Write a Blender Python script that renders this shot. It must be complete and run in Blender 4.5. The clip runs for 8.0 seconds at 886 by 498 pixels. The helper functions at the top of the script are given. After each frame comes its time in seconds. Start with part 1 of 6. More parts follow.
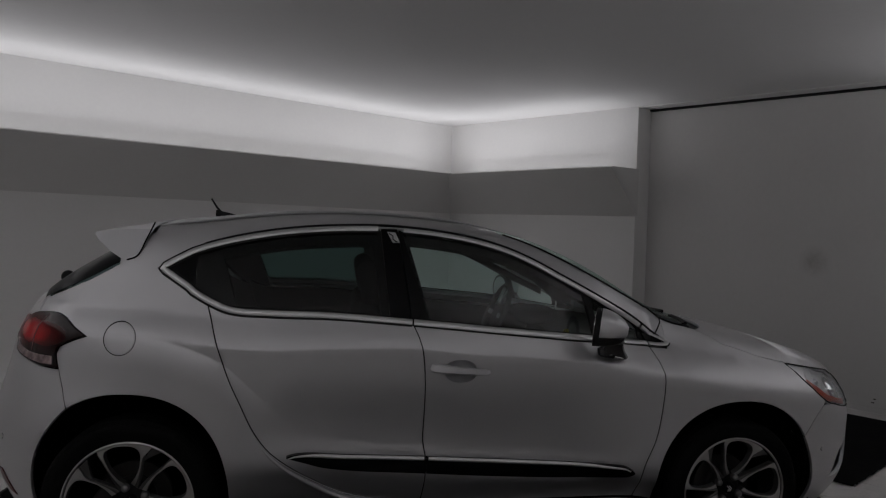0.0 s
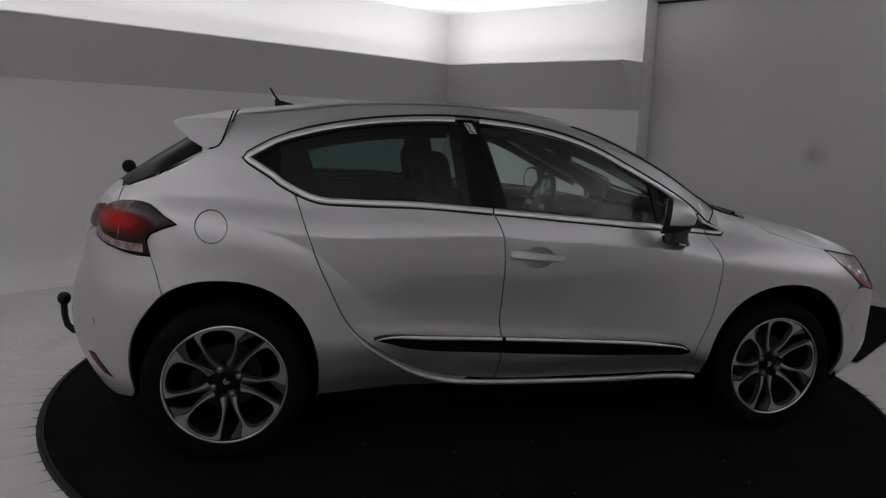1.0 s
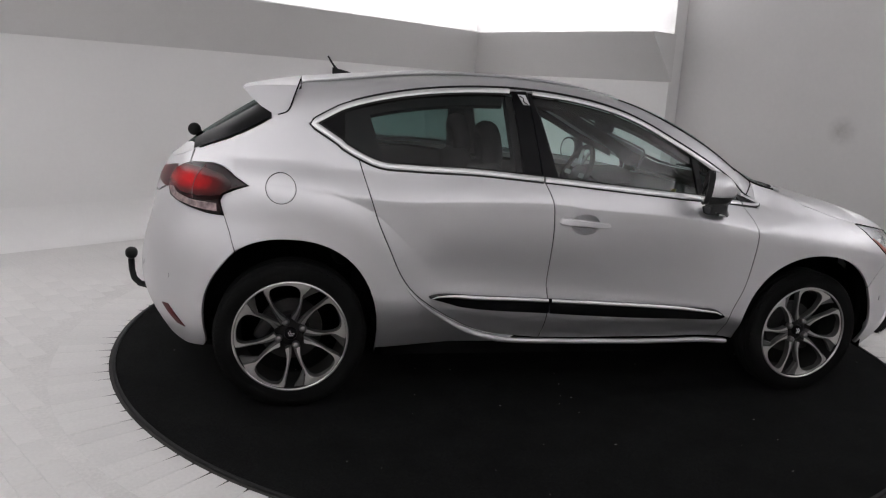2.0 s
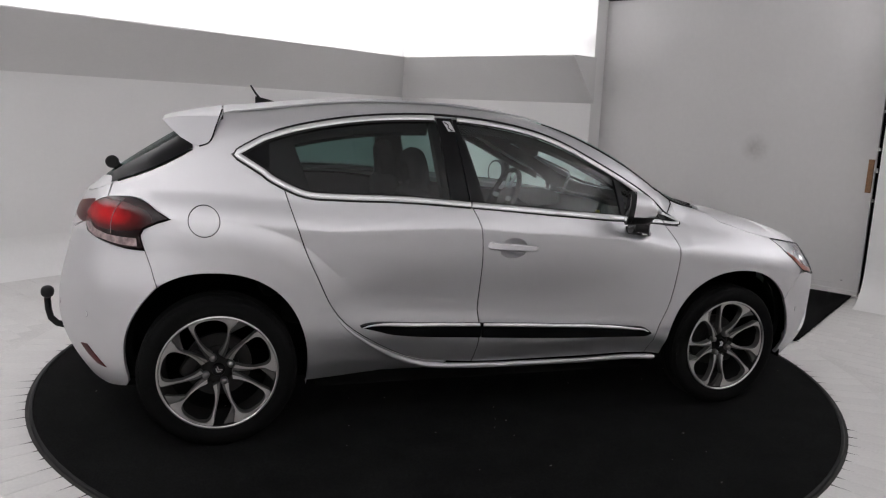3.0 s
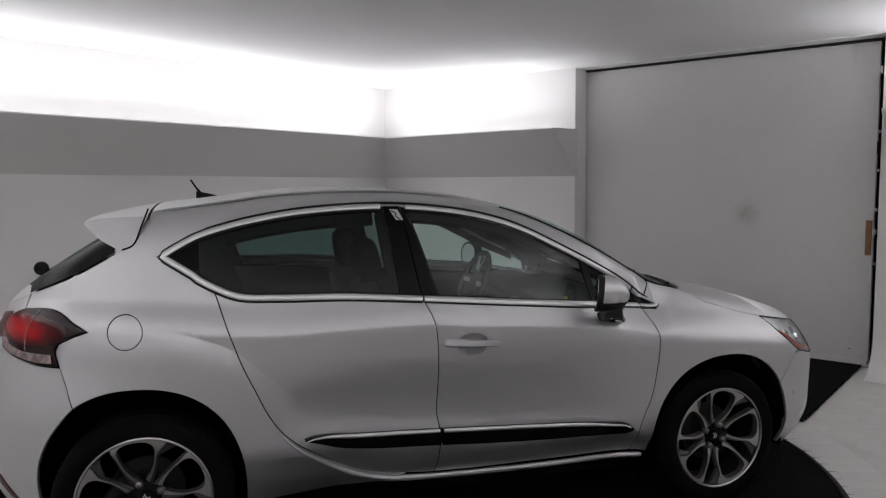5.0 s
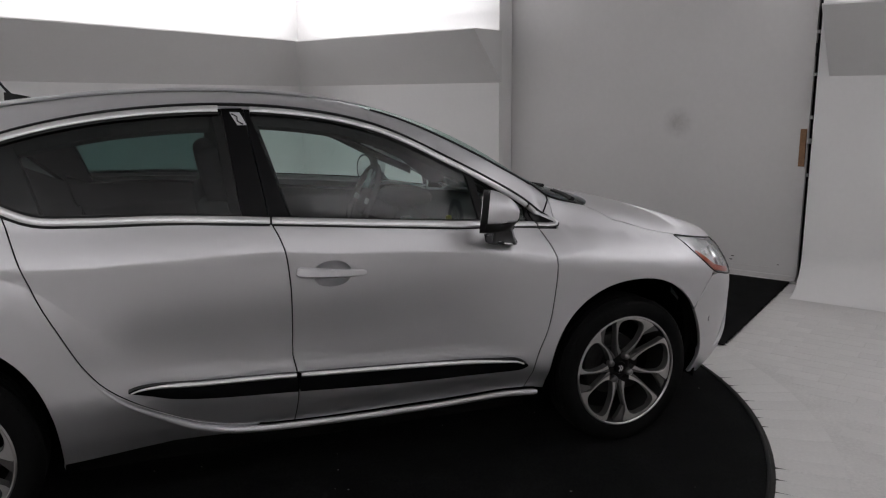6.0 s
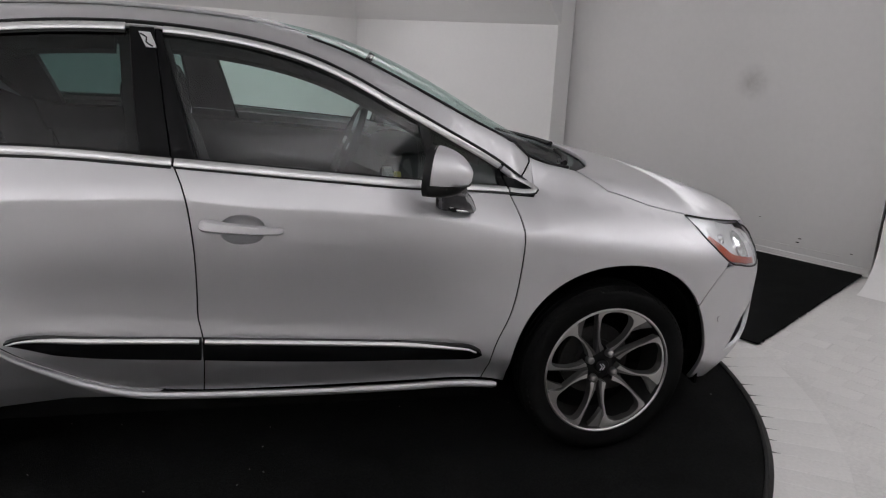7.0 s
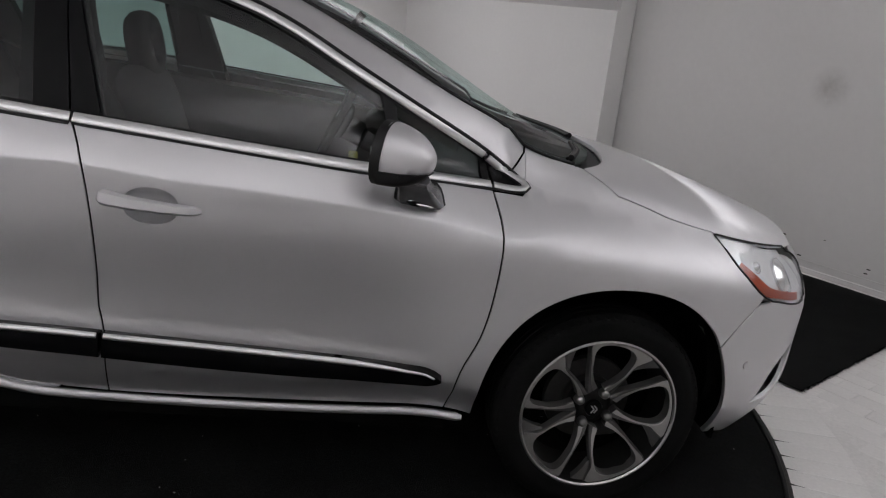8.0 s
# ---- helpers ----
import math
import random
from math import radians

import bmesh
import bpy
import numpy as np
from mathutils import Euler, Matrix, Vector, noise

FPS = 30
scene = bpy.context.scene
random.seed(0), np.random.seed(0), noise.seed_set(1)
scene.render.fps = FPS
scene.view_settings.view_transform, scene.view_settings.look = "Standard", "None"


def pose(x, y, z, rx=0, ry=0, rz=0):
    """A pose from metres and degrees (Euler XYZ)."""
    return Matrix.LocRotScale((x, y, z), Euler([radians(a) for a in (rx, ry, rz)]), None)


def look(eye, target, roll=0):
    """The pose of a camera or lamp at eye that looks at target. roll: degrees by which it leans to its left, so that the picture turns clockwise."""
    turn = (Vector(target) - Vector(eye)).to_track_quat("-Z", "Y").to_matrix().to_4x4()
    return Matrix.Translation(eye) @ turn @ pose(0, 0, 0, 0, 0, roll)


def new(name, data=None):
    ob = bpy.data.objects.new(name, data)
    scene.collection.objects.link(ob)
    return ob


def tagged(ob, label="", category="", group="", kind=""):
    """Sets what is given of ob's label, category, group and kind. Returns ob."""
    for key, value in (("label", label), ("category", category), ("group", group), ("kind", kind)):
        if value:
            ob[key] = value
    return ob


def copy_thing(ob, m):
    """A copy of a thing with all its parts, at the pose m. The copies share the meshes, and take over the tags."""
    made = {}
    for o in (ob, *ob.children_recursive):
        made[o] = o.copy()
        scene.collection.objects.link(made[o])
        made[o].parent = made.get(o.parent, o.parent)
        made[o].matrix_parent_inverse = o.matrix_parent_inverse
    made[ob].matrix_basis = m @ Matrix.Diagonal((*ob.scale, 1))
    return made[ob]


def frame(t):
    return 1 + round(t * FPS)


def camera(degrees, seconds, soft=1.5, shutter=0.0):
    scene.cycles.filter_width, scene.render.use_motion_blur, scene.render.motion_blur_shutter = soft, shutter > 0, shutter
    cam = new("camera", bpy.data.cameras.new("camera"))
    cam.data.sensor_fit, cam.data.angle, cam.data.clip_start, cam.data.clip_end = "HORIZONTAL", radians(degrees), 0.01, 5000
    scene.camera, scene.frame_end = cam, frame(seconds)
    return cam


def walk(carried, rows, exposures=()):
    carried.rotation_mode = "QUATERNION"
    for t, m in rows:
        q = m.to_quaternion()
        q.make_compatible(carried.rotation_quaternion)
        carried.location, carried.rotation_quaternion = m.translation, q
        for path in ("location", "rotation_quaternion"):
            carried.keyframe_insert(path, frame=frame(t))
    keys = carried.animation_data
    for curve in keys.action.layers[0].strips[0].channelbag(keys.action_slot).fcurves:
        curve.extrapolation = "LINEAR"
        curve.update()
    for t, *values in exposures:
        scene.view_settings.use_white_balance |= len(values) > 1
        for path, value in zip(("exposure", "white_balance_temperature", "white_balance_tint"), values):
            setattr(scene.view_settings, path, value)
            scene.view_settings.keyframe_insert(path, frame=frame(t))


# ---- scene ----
from mathutils import geometry

cam = camera(60.4, 8.0, soft=1.2)
PATH = [
    (0, (-0.513, -3.988, 1.511), (-0.23, -2.01, 1.436), 1.5),
    (0.5, (-0.774, -3.998, 1.467), (-0.389, -2.043, 1.293), 2.3),
    (1, (-1.066, -3.997, 1.484), (-0.656, -2.07, 1.138), 2.0),
    (1.2, (-1.144, -4.043, 1.502), (-0.758, -2.124, 1.092), 2.5),
    (2.3, (-1.309, -4.154, 1.509), (-0.907, -2.243, 1.075), 3.7),
    (2.5, (-1.304, -4.155, 1.528), (-0.845, -2.244, 1.155), 3.8),
    (3, (-1.275, -4.145, 1.531), (-0.722, -2.259, 1.158), 2.3),
    (3.5, (-1.259, -4.1, 1.588), (-0.653, -2.214, 1.31), 2.4),
    (4, (-1.191, -4.061, 1.646), (-0.529, -2.181, 1.479), 0.2),
    (4.5, (-1.137, -4.032, 1.637), (-0.534, -2.132, 1.474), -0.1),
    (4.7, (-1.07, -4.003, 1.616), (-0.527, -2.084, 1.461), -0.3),
    (5.8, (-0.562, -3.586, 1.528), (-0.026, -1.694, 1.163), -0.5),
    (6, (-0.469, -3.518, 1.515), (0.17, -1.666, 1.112), -0.6),
    (6.5, (-0.165, -3.389, 1.48), (0.238, -1.492, 0.992), 2.4),
    (7, (0.15, -3.212, 1.49), (0.55, -1.33, 0.945), 2.7),
    (7.5, (0.343, -2.923, 1.514), (0.721, -1.018, 1.035), 7.3),
    (8, (0.516, -2.802, 1.418), (0.758, -0.904, 0.835), 6.5),
]
walk(cam, [(t, look(eye, target, roll)) for t, eye, target, roll in PATH],
     [(0.0, -1.7), (0.5, -1.55), (1.0, -0.87), (1.2, -0.45), (2.3, 0.38), (2.5, 0.38), (3.0, 0.4), (3.5, 0.32), (4.0, 0.1), (4.5, -0.3), (6.0, -0.08), (7.0, 0.4), (7.5, 0.5), (8.0, 0.2)])

# ---- light and exposure ----
world = bpy.data.worlds.new("world")
scene.world = world
world.use_nodes = True
world.node_tree.nodes["Background"].inputs[0].default_value = (0.02, 0.02, 0.022, 1)
world.node_tree.nodes["Background"].inputs[1].default_value = 0.2
ROOM = pose(0, 0, 0, 0, 0, 34)          # the room stands askew to the car
U0, U1, V0, V1, CEIL = -4.5, 3.8, -3.75, 4.0, 2.70
LEDGE, LEDGE_TOP, LEDGE_FOOT = 0.45, 2.065, 1.60
DOOR_V0, DOOR_V1 = -1.435, 1.30
LED_POWER, LED_COLOUR = 10.0, (0.957, 0.956, 1.0)


LEAN, COVE = -35.0, 0.27                 # the strips lean away from the wall, and lie this far from it


def rise(u):
    """The ledges climb a little away from the door wall."""
    return 0.013 * (U1 - 0.4 - u) if u < U1 - 0.4 else 0.0


def cove_lamp(u, v, length, along_u, lean, share=1.0):
    """One run of the light strip that lies hidden in the trough, shining up."""
    data = bpy.data.lights.new("cove_lamp", "AREA")
    data.shape, data.size, data.size_y = "RECTANGLE", length, 0.08
    data.energy, data.color = LED_POWER * length * share, LED_COLOUR
    ob = new("cove_lamp", data)
    ob.matrix_world = ROOM @ pose(u, v, 2.045 + rise(u), 0, 0.745 if along_u else 0, 0) @ pose(0, 0, 0, 180 + (lean if along_u else 0), 0 if along_u else lean, 0) @ pose(0, 0, 0, 0, 0, 0 if along_u else 90)
    return ob


cove_lamp((U0 + U1) / 2, V1 - COVE, U1 - U0 - 0.9, True, -LEAN, 0.68)
cove_lamp((U0 + U1) / 2, V0 + COVE, U1 - U0 - 0.9, True, LEAN, 0.55)
cove_lamp(U0 + COVE, (V0 + V1) / 2, V1 - V0 - 0.9, False, -LEAN, 0.8)
cove_lamp(U1 - COVE, (DOOR_V1 + V1) / 2 - 0.2, V1 - DOOR_V1 - 0.45, False, LEAN, 0.68)
cove_lamp(U1 - COVE, (V0 + DOOR_V0) / 2, DOOR_V0 - V0 - 0.5, False, LEAN)


# ---- materials ----
def material(name, colour, rough=0.5, metal=0.0, coat=0.0, coat_rough=0.05, grain=0.0, grain_scale=40.0, stain=0.0, stain_scale=1.5,
             bump=0.0, bump_scale=60.0, spec=0.5, rough_var=0.0, piece=0.0):
    """A surface with fine grain, broad stains, relief and a shade of its own for each piece."""
    m = bpy.data.materials.new(name)
    m.use_nodes = True
    nt = m.node_tree
    b = nt.nodes["Principled BSDF"]
    b.inputs["Base Color"].default_value = (*colour, 1)
    b.inputs["Roughness"].default_value = rough
    b.inputs["Metallic"].default_value = metal
    b.inputs["Coat Weight"].default_value = coat
    b.inputs["Coat Roughness"].default_value = coat_rough
    b.inputs["Specular IOR Level"].default_value = spec
    co = nt.nodes.new("ShaderNodeTexCoord")

    def noise_node(scale, detail=5.0):
        n = nt.nodes.new("ShaderNodeTexNoise")
        n.inputs["Scale"].default_value, n.inputs["Detail"].default_value = scale, detail
        nt.links.new(co.outputs["Object"], n.inputs["Vector"])
        return n.outputs["Fac"]

    def spread(value, amount):
        """1 - amount to 1 + amount."""
        n = nt.nodes.new("ShaderNodeMapRange")
        n.inputs["From Min"].default_value, n.inputs["From Max"].default_value = 0.25, 0.75
        n.inputs["To Min"].default_value, n.inputs["To Max"].default_value = 1 - amount, 1 + amount
        nt.links.new(value, n.inputs["Value"])
        return n.outputs["Result"]

    factors = []
    if grain:
        factors.append(spread(noise_node(grain_scale), grain))
    if stain:
        factors.append(spread(noise_node(stain_scale, 4.0), stain))
    if piece:
        info = nt.nodes.new("ShaderNodeObjectInfo")
        factors.append(spread(info.outputs["Random"], piece))
    value = None
    for f in factors:
        if value is None:
            value = f
        else:
            mul = nt.nodes.new("ShaderNodeMath")
            mul.operation = "MULTIPLY"
            nt.links.new(value, mul.inputs[0])
            nt.links.new(f, mul.inputs[1])
            value = mul.outputs[0]
    if value is not None:
        v = nt.nodes.new("ShaderNodeVectorMath")
        v.operation = "SCALE"
        v.inputs[0].default_value = colour
        nt.links.new(value, v.inputs["Scale"])
        nt.links.new(v.outputs[0], b.inputs["Base Color"])
    if rough_var:
        r = nt.nodes.new("ShaderNodeMapRange")
        r.inputs["From Min"].default_value, r.inputs["From Max"].default_value = 0.3, 0.7
        r.inputs["To Min"].default_value, r.inputs["To Max"].default_value = max(0.0, rough - rough_var), rough + rough_var
        nt.links.new(noise_node(stain_scale * 2.3, 6.0), r.inputs["Value"])
        nt.links.new(r.outputs[0], b.inputs["Roughness"])
    if bump:
        n = nt.nodes.new("ShaderNodeBump")
        n.inputs["Strength"].default_value, n.inputs["Distance"].default_value = 1.0, bump
        nt.links.new(noise_node(bump_scale, 6.0), n.inputs["Height"])
        nt.links.new(n.outputs[0], b.inputs["Normal"])
    return m


def glass(name, tint, gloss=0.07):
    m = bpy.data.materials.new(name)
    m.use_nodes = True
    nt = m.node_tree
    nt.nodes.remove(nt.nodes["Principled BSDF"])
    out = nt.nodes["Material Output"]
    t, g, mix, f, pw, mr = (nt.nodes.new(k) for k in ("ShaderNodeBsdfTransparent", "ShaderNodeBsdfGlossy", "ShaderNodeMixShader", "ShaderNodeLayerWeight", "ShaderNodeMath", "ShaderNodeMapRange"))
    t.inputs[0].default_value = (*tint, 1)
    g.inputs["Roughness"].default_value = 0.02
    pw.operation = "POWER"
    pw.inputs[1].default_value = 4.5
    mr.inputs["To Min"].default_value, mr.inputs["To Max"].default_value = gloss, 0.35
    nt.links.new(f.outputs["Facing"], pw.inputs[0])
    nt.links.new(pw.outputs[0], mr.inputs["Value"])
    nt.links.new(mr.outputs[0], mix.inputs[0])
    nt.links.new(t.outputs[0], mix.inputs[1])
    nt.links.new(g.outputs[0], mix.inputs[2])
    nt.links.new(mix.outputs[0], out.inputs[0])
    return m


def light_strip(name, colour, strength):
    m = material(name, (0.8, 0.8, 0.8))
    b = m.node_tree.nodes["Principled BSDF"]
    b.inputs["Emission Color"].default_value = (*colour, 1)
    b.inputs["Emission Strength"].default_value = strength
    return m


def door_paint():
    """White door paint with one grey rubbed patch."""
    m = material("door_paint", (0.74, 0.725, 0.715), 0.6, spec=0.3, grain=0.015, grain_scale=25, stain=0.03, stain_scale=1.2, bump=0.0004, bump_scale=30)
    nt = m.node_tree
    b = nt.nodes["Principled BSDF"]
    old = b.inputs["Base Color"].links[0].from_socket
    co = nt.nodes.new("ShaderNodeTexCoord")
    n = nt.nodes.new("ShaderNodeTexNoise")
    n.inputs["Scale"].default_value, n.inputs["Detail"].default_value = 22.0, 5.0
    nt.links.new(co.outputs["Object"], n.inputs["Vector"])
    d = nt.nodes.new("ShaderNodeVectorMath")
    d.operation = "DISTANCE"
    d.inputs[1].default_value = (4.03, -0.34, 1.245)
    nt.links.new(co.outputs["Object"], d.inputs[0])
    r = nt.nodes.new("ShaderNodeMapRange")
    r.interpolation_type = "SMOOTHSTEP"
    r.inputs["From Min"].default_value, r.inputs["From Max"].default_value = 0.01, 0.16
    r.inputs["To Min"].default_value, r.inputs["To Max"].default_value = 0.55, 0.0
    nt.links.new(d.outputs["Value"], r.inputs["Value"])
    mul = nt.nodes.new("ShaderNodeMath")
    mul.operation = "MULTIPLY"
    nt.links.new(r.outputs[0], mul.inputs[0])
    nt.links.new(n.outputs["Fac"], mul.inputs[1])
    mix = nt.nodes.new("ShaderNodeMix")
    mix.data_type = "RGBA"
    nt.links.new(mul.outputs[0], mix.inputs["Factor"])
    nt.links.new(old, mix.inputs["A"])
    mix.inputs["B"].default_value = (0.17, 0.15, 0.13, 1)
    nt.links.new(mix.outputs["Result"], b.inputs["Base Color"])
    return m


WALL = material("white_wall_paint", (0.82, 0.81, 0.80), 0.75, grain=0.012, grain_scale=30, stain=0.03, stain_scale=0.8, bump=0.0006, bump_scale=45)
CEILING = material("white_ceiling_paint", (0.80, 0.79, 0.785), 0.8, grain=0.01, grain_scale=20, stain=0.025, stain_scale=0.7, bump=0.0006, bump_scale=40)
LEDGE_PAINT = material("grey_white_ledge_paint", (0.74, 0.73, 0.72), 0.75, grain=0.012, grain_scale=30, stain=0.03, stain_scale=0.9, bump=0.0005, bump_scale=40)
DOOR_PAINT = door_paint()
PAVER = material("white_painted_paver", (0.68, 0.665, 0.65), 0.6, grain=0.05, grain_scale=55, stain=0.07, stain_scale=1.7, bump=0.0012, bump_scale=70, rough_var=0.1, piece=0.02)
MORTAR = material("painted_joint", (0.66, 0.645, 0.63), 0.75, grain=0.08, grain_scale=60, stain=0.1, stain_scale=2.5, bump=0.002, bump_scale=50)
CARPET = material("black_carpet", (0.0061, 0.0061, 0.0062), 0.95, grain=0.85, grain_scale=150, stain=0.4, stain_scale=5.0, bump=0.003, bump_scale=320, spec=0.08)
RUBBER = material("black_rubber", (0.008, 0.008, 0.008), 0.6, spec=0.25, grain=0.2, grain_scale=80, stain=0.15, stain_scale=6, bump=0.0006, bump_scale=120)
DIRT = material("dark_dirt", (0.03, 0.028, 0.026), 0.9, grain=0.3, grain_scale=80, stain=0.3, stain_scale=9)
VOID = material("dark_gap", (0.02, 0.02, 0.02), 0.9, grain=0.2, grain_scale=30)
WOOD = material("brown_wood", (0.30, 0.16, 0.08), 0.5, grain=0.2, grain_scale=60, stain=0.15, stain_scale=12, bump=0.0006, bump_scale=90)
STEEL = material("worn_steel", (0.5, 0.5, 0.5), 0.4, 1.0, grain=0.1, grain_scale=60, stain=0.1, stain_scale=8)
BOLT = material("dark_bolt_steel", (0.24, 0.235, 0.23), 0.28, 0.9, grain=0.1, grain_scale=90)
TAG = material("yellow_paper", (0.22, 0.18, 0.03), 0.8, grain=0.08, grain_scale=60)
LINT = material("pale_lint", (0.30, 0.30, 0.29), 0.95, grain=0.2, grain_scale=200)
# near black: shade of joints, wells and underbody put into one colour
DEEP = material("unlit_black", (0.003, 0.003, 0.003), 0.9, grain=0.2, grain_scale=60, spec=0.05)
LED = light_strip("led_strip", LED_COLOUR, 6.0)
PAINT = material("silver_metallic_paint", (0.62, 0.615, 0.628), 0.50, 0.94, coat=0.25, coat_rough=0.06, grain=0.05, grain_scale=900, stain=0.015, stain_scale=2.0)
CHROME = material("satin_chrome", (0.72, 0.72, 0.72), 0.38, 1.0, grain=0.03, grain_scale=60, stain=0.03, stain_scale=6)
GLOSS_BLACK = material("gloss_black_trim", (0.003, 0.003, 0.0034), 0.33, coat=0.0, spec=0.12, grain=0.1, grain_scale=40, stain=0.1, stain_scale=5)
STRIP_BLACK = material("piano_black_strip", (0.0022, 0.0022, 0.0025), 0.22, spec=0.05, grain=0.1, grain_scale=40, stain=0.1, stain_scale=5)
SMOKE_GREY = material("smoke_grey_gloss", (0.16, 0.16, 0.165), 0.25, 0.6, spec=0.5, grain=0.08, grain_scale=60, stain=0.08, stain_scale=8)
BLACK_PLASTIC = material("black_plastic", (0.007, 0.007, 0.0075), 0.55, spec=0.3, grain=0.15, grain_scale=200, stain=0.1, stain_scale=6, bump=0.0003, bump_scale=400)
TYRE = material("tyre_rubber", (0.0052, 0.0052, 0.0052), 0.75, spec=0.08, grain=0.2, grain_scale=120, stain=0.2, stain_scale=7, bump=0.0004, bump_scale=200)
ALLOY = material("machined_alloy", (0.43, 0.42, 0.41), 0.34, 1.0, grain=0.05, grain_scale=200, stain=0.06, stain_scale=12)
ALLOY_DARK = material("grey_painted_alloy", (0.085, 0.083, 0.080), 0.4, 0.4, coat=0.25, grain=0.08, grain_scale=200, stain=0.08, stain_scale=12)
# darker than the grey alloy: the shade inside the wheel is in its colour
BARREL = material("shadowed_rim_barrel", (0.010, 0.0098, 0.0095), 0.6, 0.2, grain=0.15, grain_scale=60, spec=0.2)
BRAKE = material("brake_steel", (0.03, 0.029, 0.028), 0.55, 0.5, grain=0.2, grain_scale=90, stain=0.2, stain_scale=14)
INTERIOR = material("dark_interior_trim", (0.007, 0.007, 0.0075), 0.8, spec=0.1, grain=0.06, grain_scale=20, stain=0.1, stain_scale=6)
SEAT = material("black_seat_cloth", (0.010, 0.010, 0.011), 0.9, grain=0.06, grain_scale=25, stain=0.15, stain_scale=5, spec=0.2)
TRIM_METAL = material("bright_interior_metal", (0.28, 0.28, 0.28), 0.35, 1.0, grain=0.06, grain_scale=80)
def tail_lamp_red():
    """Smoked red lamp plastic: a glow painted into its colour, bright in the middle, smoked towards its rim."""
    m = material("smoked_lamp_painted_glow", (0.020, 0.003, 0.004), 0.2, spec=0.3, grain=0.1, grain_scale=60, stain=0.2, stain_scale=10)
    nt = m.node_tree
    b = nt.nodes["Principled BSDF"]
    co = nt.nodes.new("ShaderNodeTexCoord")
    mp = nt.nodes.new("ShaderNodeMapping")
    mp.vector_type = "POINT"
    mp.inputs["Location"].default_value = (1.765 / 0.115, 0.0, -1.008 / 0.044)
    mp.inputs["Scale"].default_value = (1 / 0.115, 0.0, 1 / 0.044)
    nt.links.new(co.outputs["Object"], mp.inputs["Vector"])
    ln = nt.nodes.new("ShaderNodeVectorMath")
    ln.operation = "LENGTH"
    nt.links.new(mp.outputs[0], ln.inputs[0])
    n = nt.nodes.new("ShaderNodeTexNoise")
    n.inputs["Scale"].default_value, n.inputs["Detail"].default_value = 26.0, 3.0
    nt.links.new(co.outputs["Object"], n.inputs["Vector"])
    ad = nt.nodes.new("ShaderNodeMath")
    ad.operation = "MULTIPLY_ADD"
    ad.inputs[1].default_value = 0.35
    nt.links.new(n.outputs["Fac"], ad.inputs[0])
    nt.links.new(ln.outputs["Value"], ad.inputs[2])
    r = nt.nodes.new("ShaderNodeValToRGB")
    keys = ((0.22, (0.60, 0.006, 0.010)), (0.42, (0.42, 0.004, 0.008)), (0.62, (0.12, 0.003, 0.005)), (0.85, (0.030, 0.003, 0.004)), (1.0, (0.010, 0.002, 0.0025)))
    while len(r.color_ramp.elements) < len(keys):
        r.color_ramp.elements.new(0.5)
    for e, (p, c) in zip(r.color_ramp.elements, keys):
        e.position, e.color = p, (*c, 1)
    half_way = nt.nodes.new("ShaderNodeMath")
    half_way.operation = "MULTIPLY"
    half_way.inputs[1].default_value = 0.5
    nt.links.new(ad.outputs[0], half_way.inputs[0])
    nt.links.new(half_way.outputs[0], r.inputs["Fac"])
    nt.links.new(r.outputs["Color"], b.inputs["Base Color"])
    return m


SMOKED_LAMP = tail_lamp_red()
DEEP_RED_LAMP = material("deep_red_lamp", (0.070, 0.003, 0.004), 0.3, spec=0.12, grain=0.12, grain_scale=90, stain=0.2, stain_scale=14)
CLEAR_LAMP = material("clear_lamp", (0.33, 0.24, 0.24), 0.25, 0.2, coat=0.3, grain=0.55, grain_scale=45, stain=0.4, stain_scale=22)
AMBER = material("amber_lamp", (0.33, 0.040, 0.007), 0.3, coat=0.15, grain=0.15, grain_scale=90)
REFLECTOR = material("lamp_reflector", (0.82, 0.82, 0.82), 0.12, 1.0, grain=0.05, grain_scale=30)
LAMP_WHITE = material("lamp_bezel", (0.80, 0.80, 0.80), 0.25, 0.2, coat=0.5, grain=0.04, grain_scale=40)
GLASS_FRONT = glass("green_tinted_glass", (0.78, 0.90, 0.87), 0.06)
GLASS_REAR = glass("dark_privacy_glass", (0.28, 0.40, 0.38), 0.04)
GLASS_LAMP = glass("clear_lamp_glass", (0.96, 0.97, 0.98), 0.03)
MIRROR = material("mirror", (0.85, 0.85, 0.85), 0.03, 1.0)


# ---- mesh helpers ----
def finish(bm, name, mat, smooth=False):
    me = bpy.data.meshes.new(name)
    bmesh.ops.recalc_face_normals(bm, faces=bm.faces)
    bm.to_mesh(me)
    bm.free()
    me.materials.append(mat)
    if smooth:
        for p in me.polygons:
            p.use_smooth = True
        me.set_sharp_from_angle(angle=radians(smooth if smooth > 1 else 40))
    return me


def thing(name, bm, mat, label, category, kind="", group="", m=None, smooth=False):
    ob = new(name, finish(bm, name, mat, smooth) if isinstance(bm, bmesh.types.BMesh) else bm)
    if m is not None:
        ob.matrix_world = m
    return tagged(ob, label, category, group, kind)


def part(name, bm, mat, parent, label="", smooth=False, m=None):
    ob = new(name, finish(bm, name, mat, smooth) if isinstance(bm, bmesh.types.BMesh) else bm)
    ob.parent = parent
    if m is not None:
        ob.matrix_local = m
    if label:
        tagged(ob, label)
    return ob


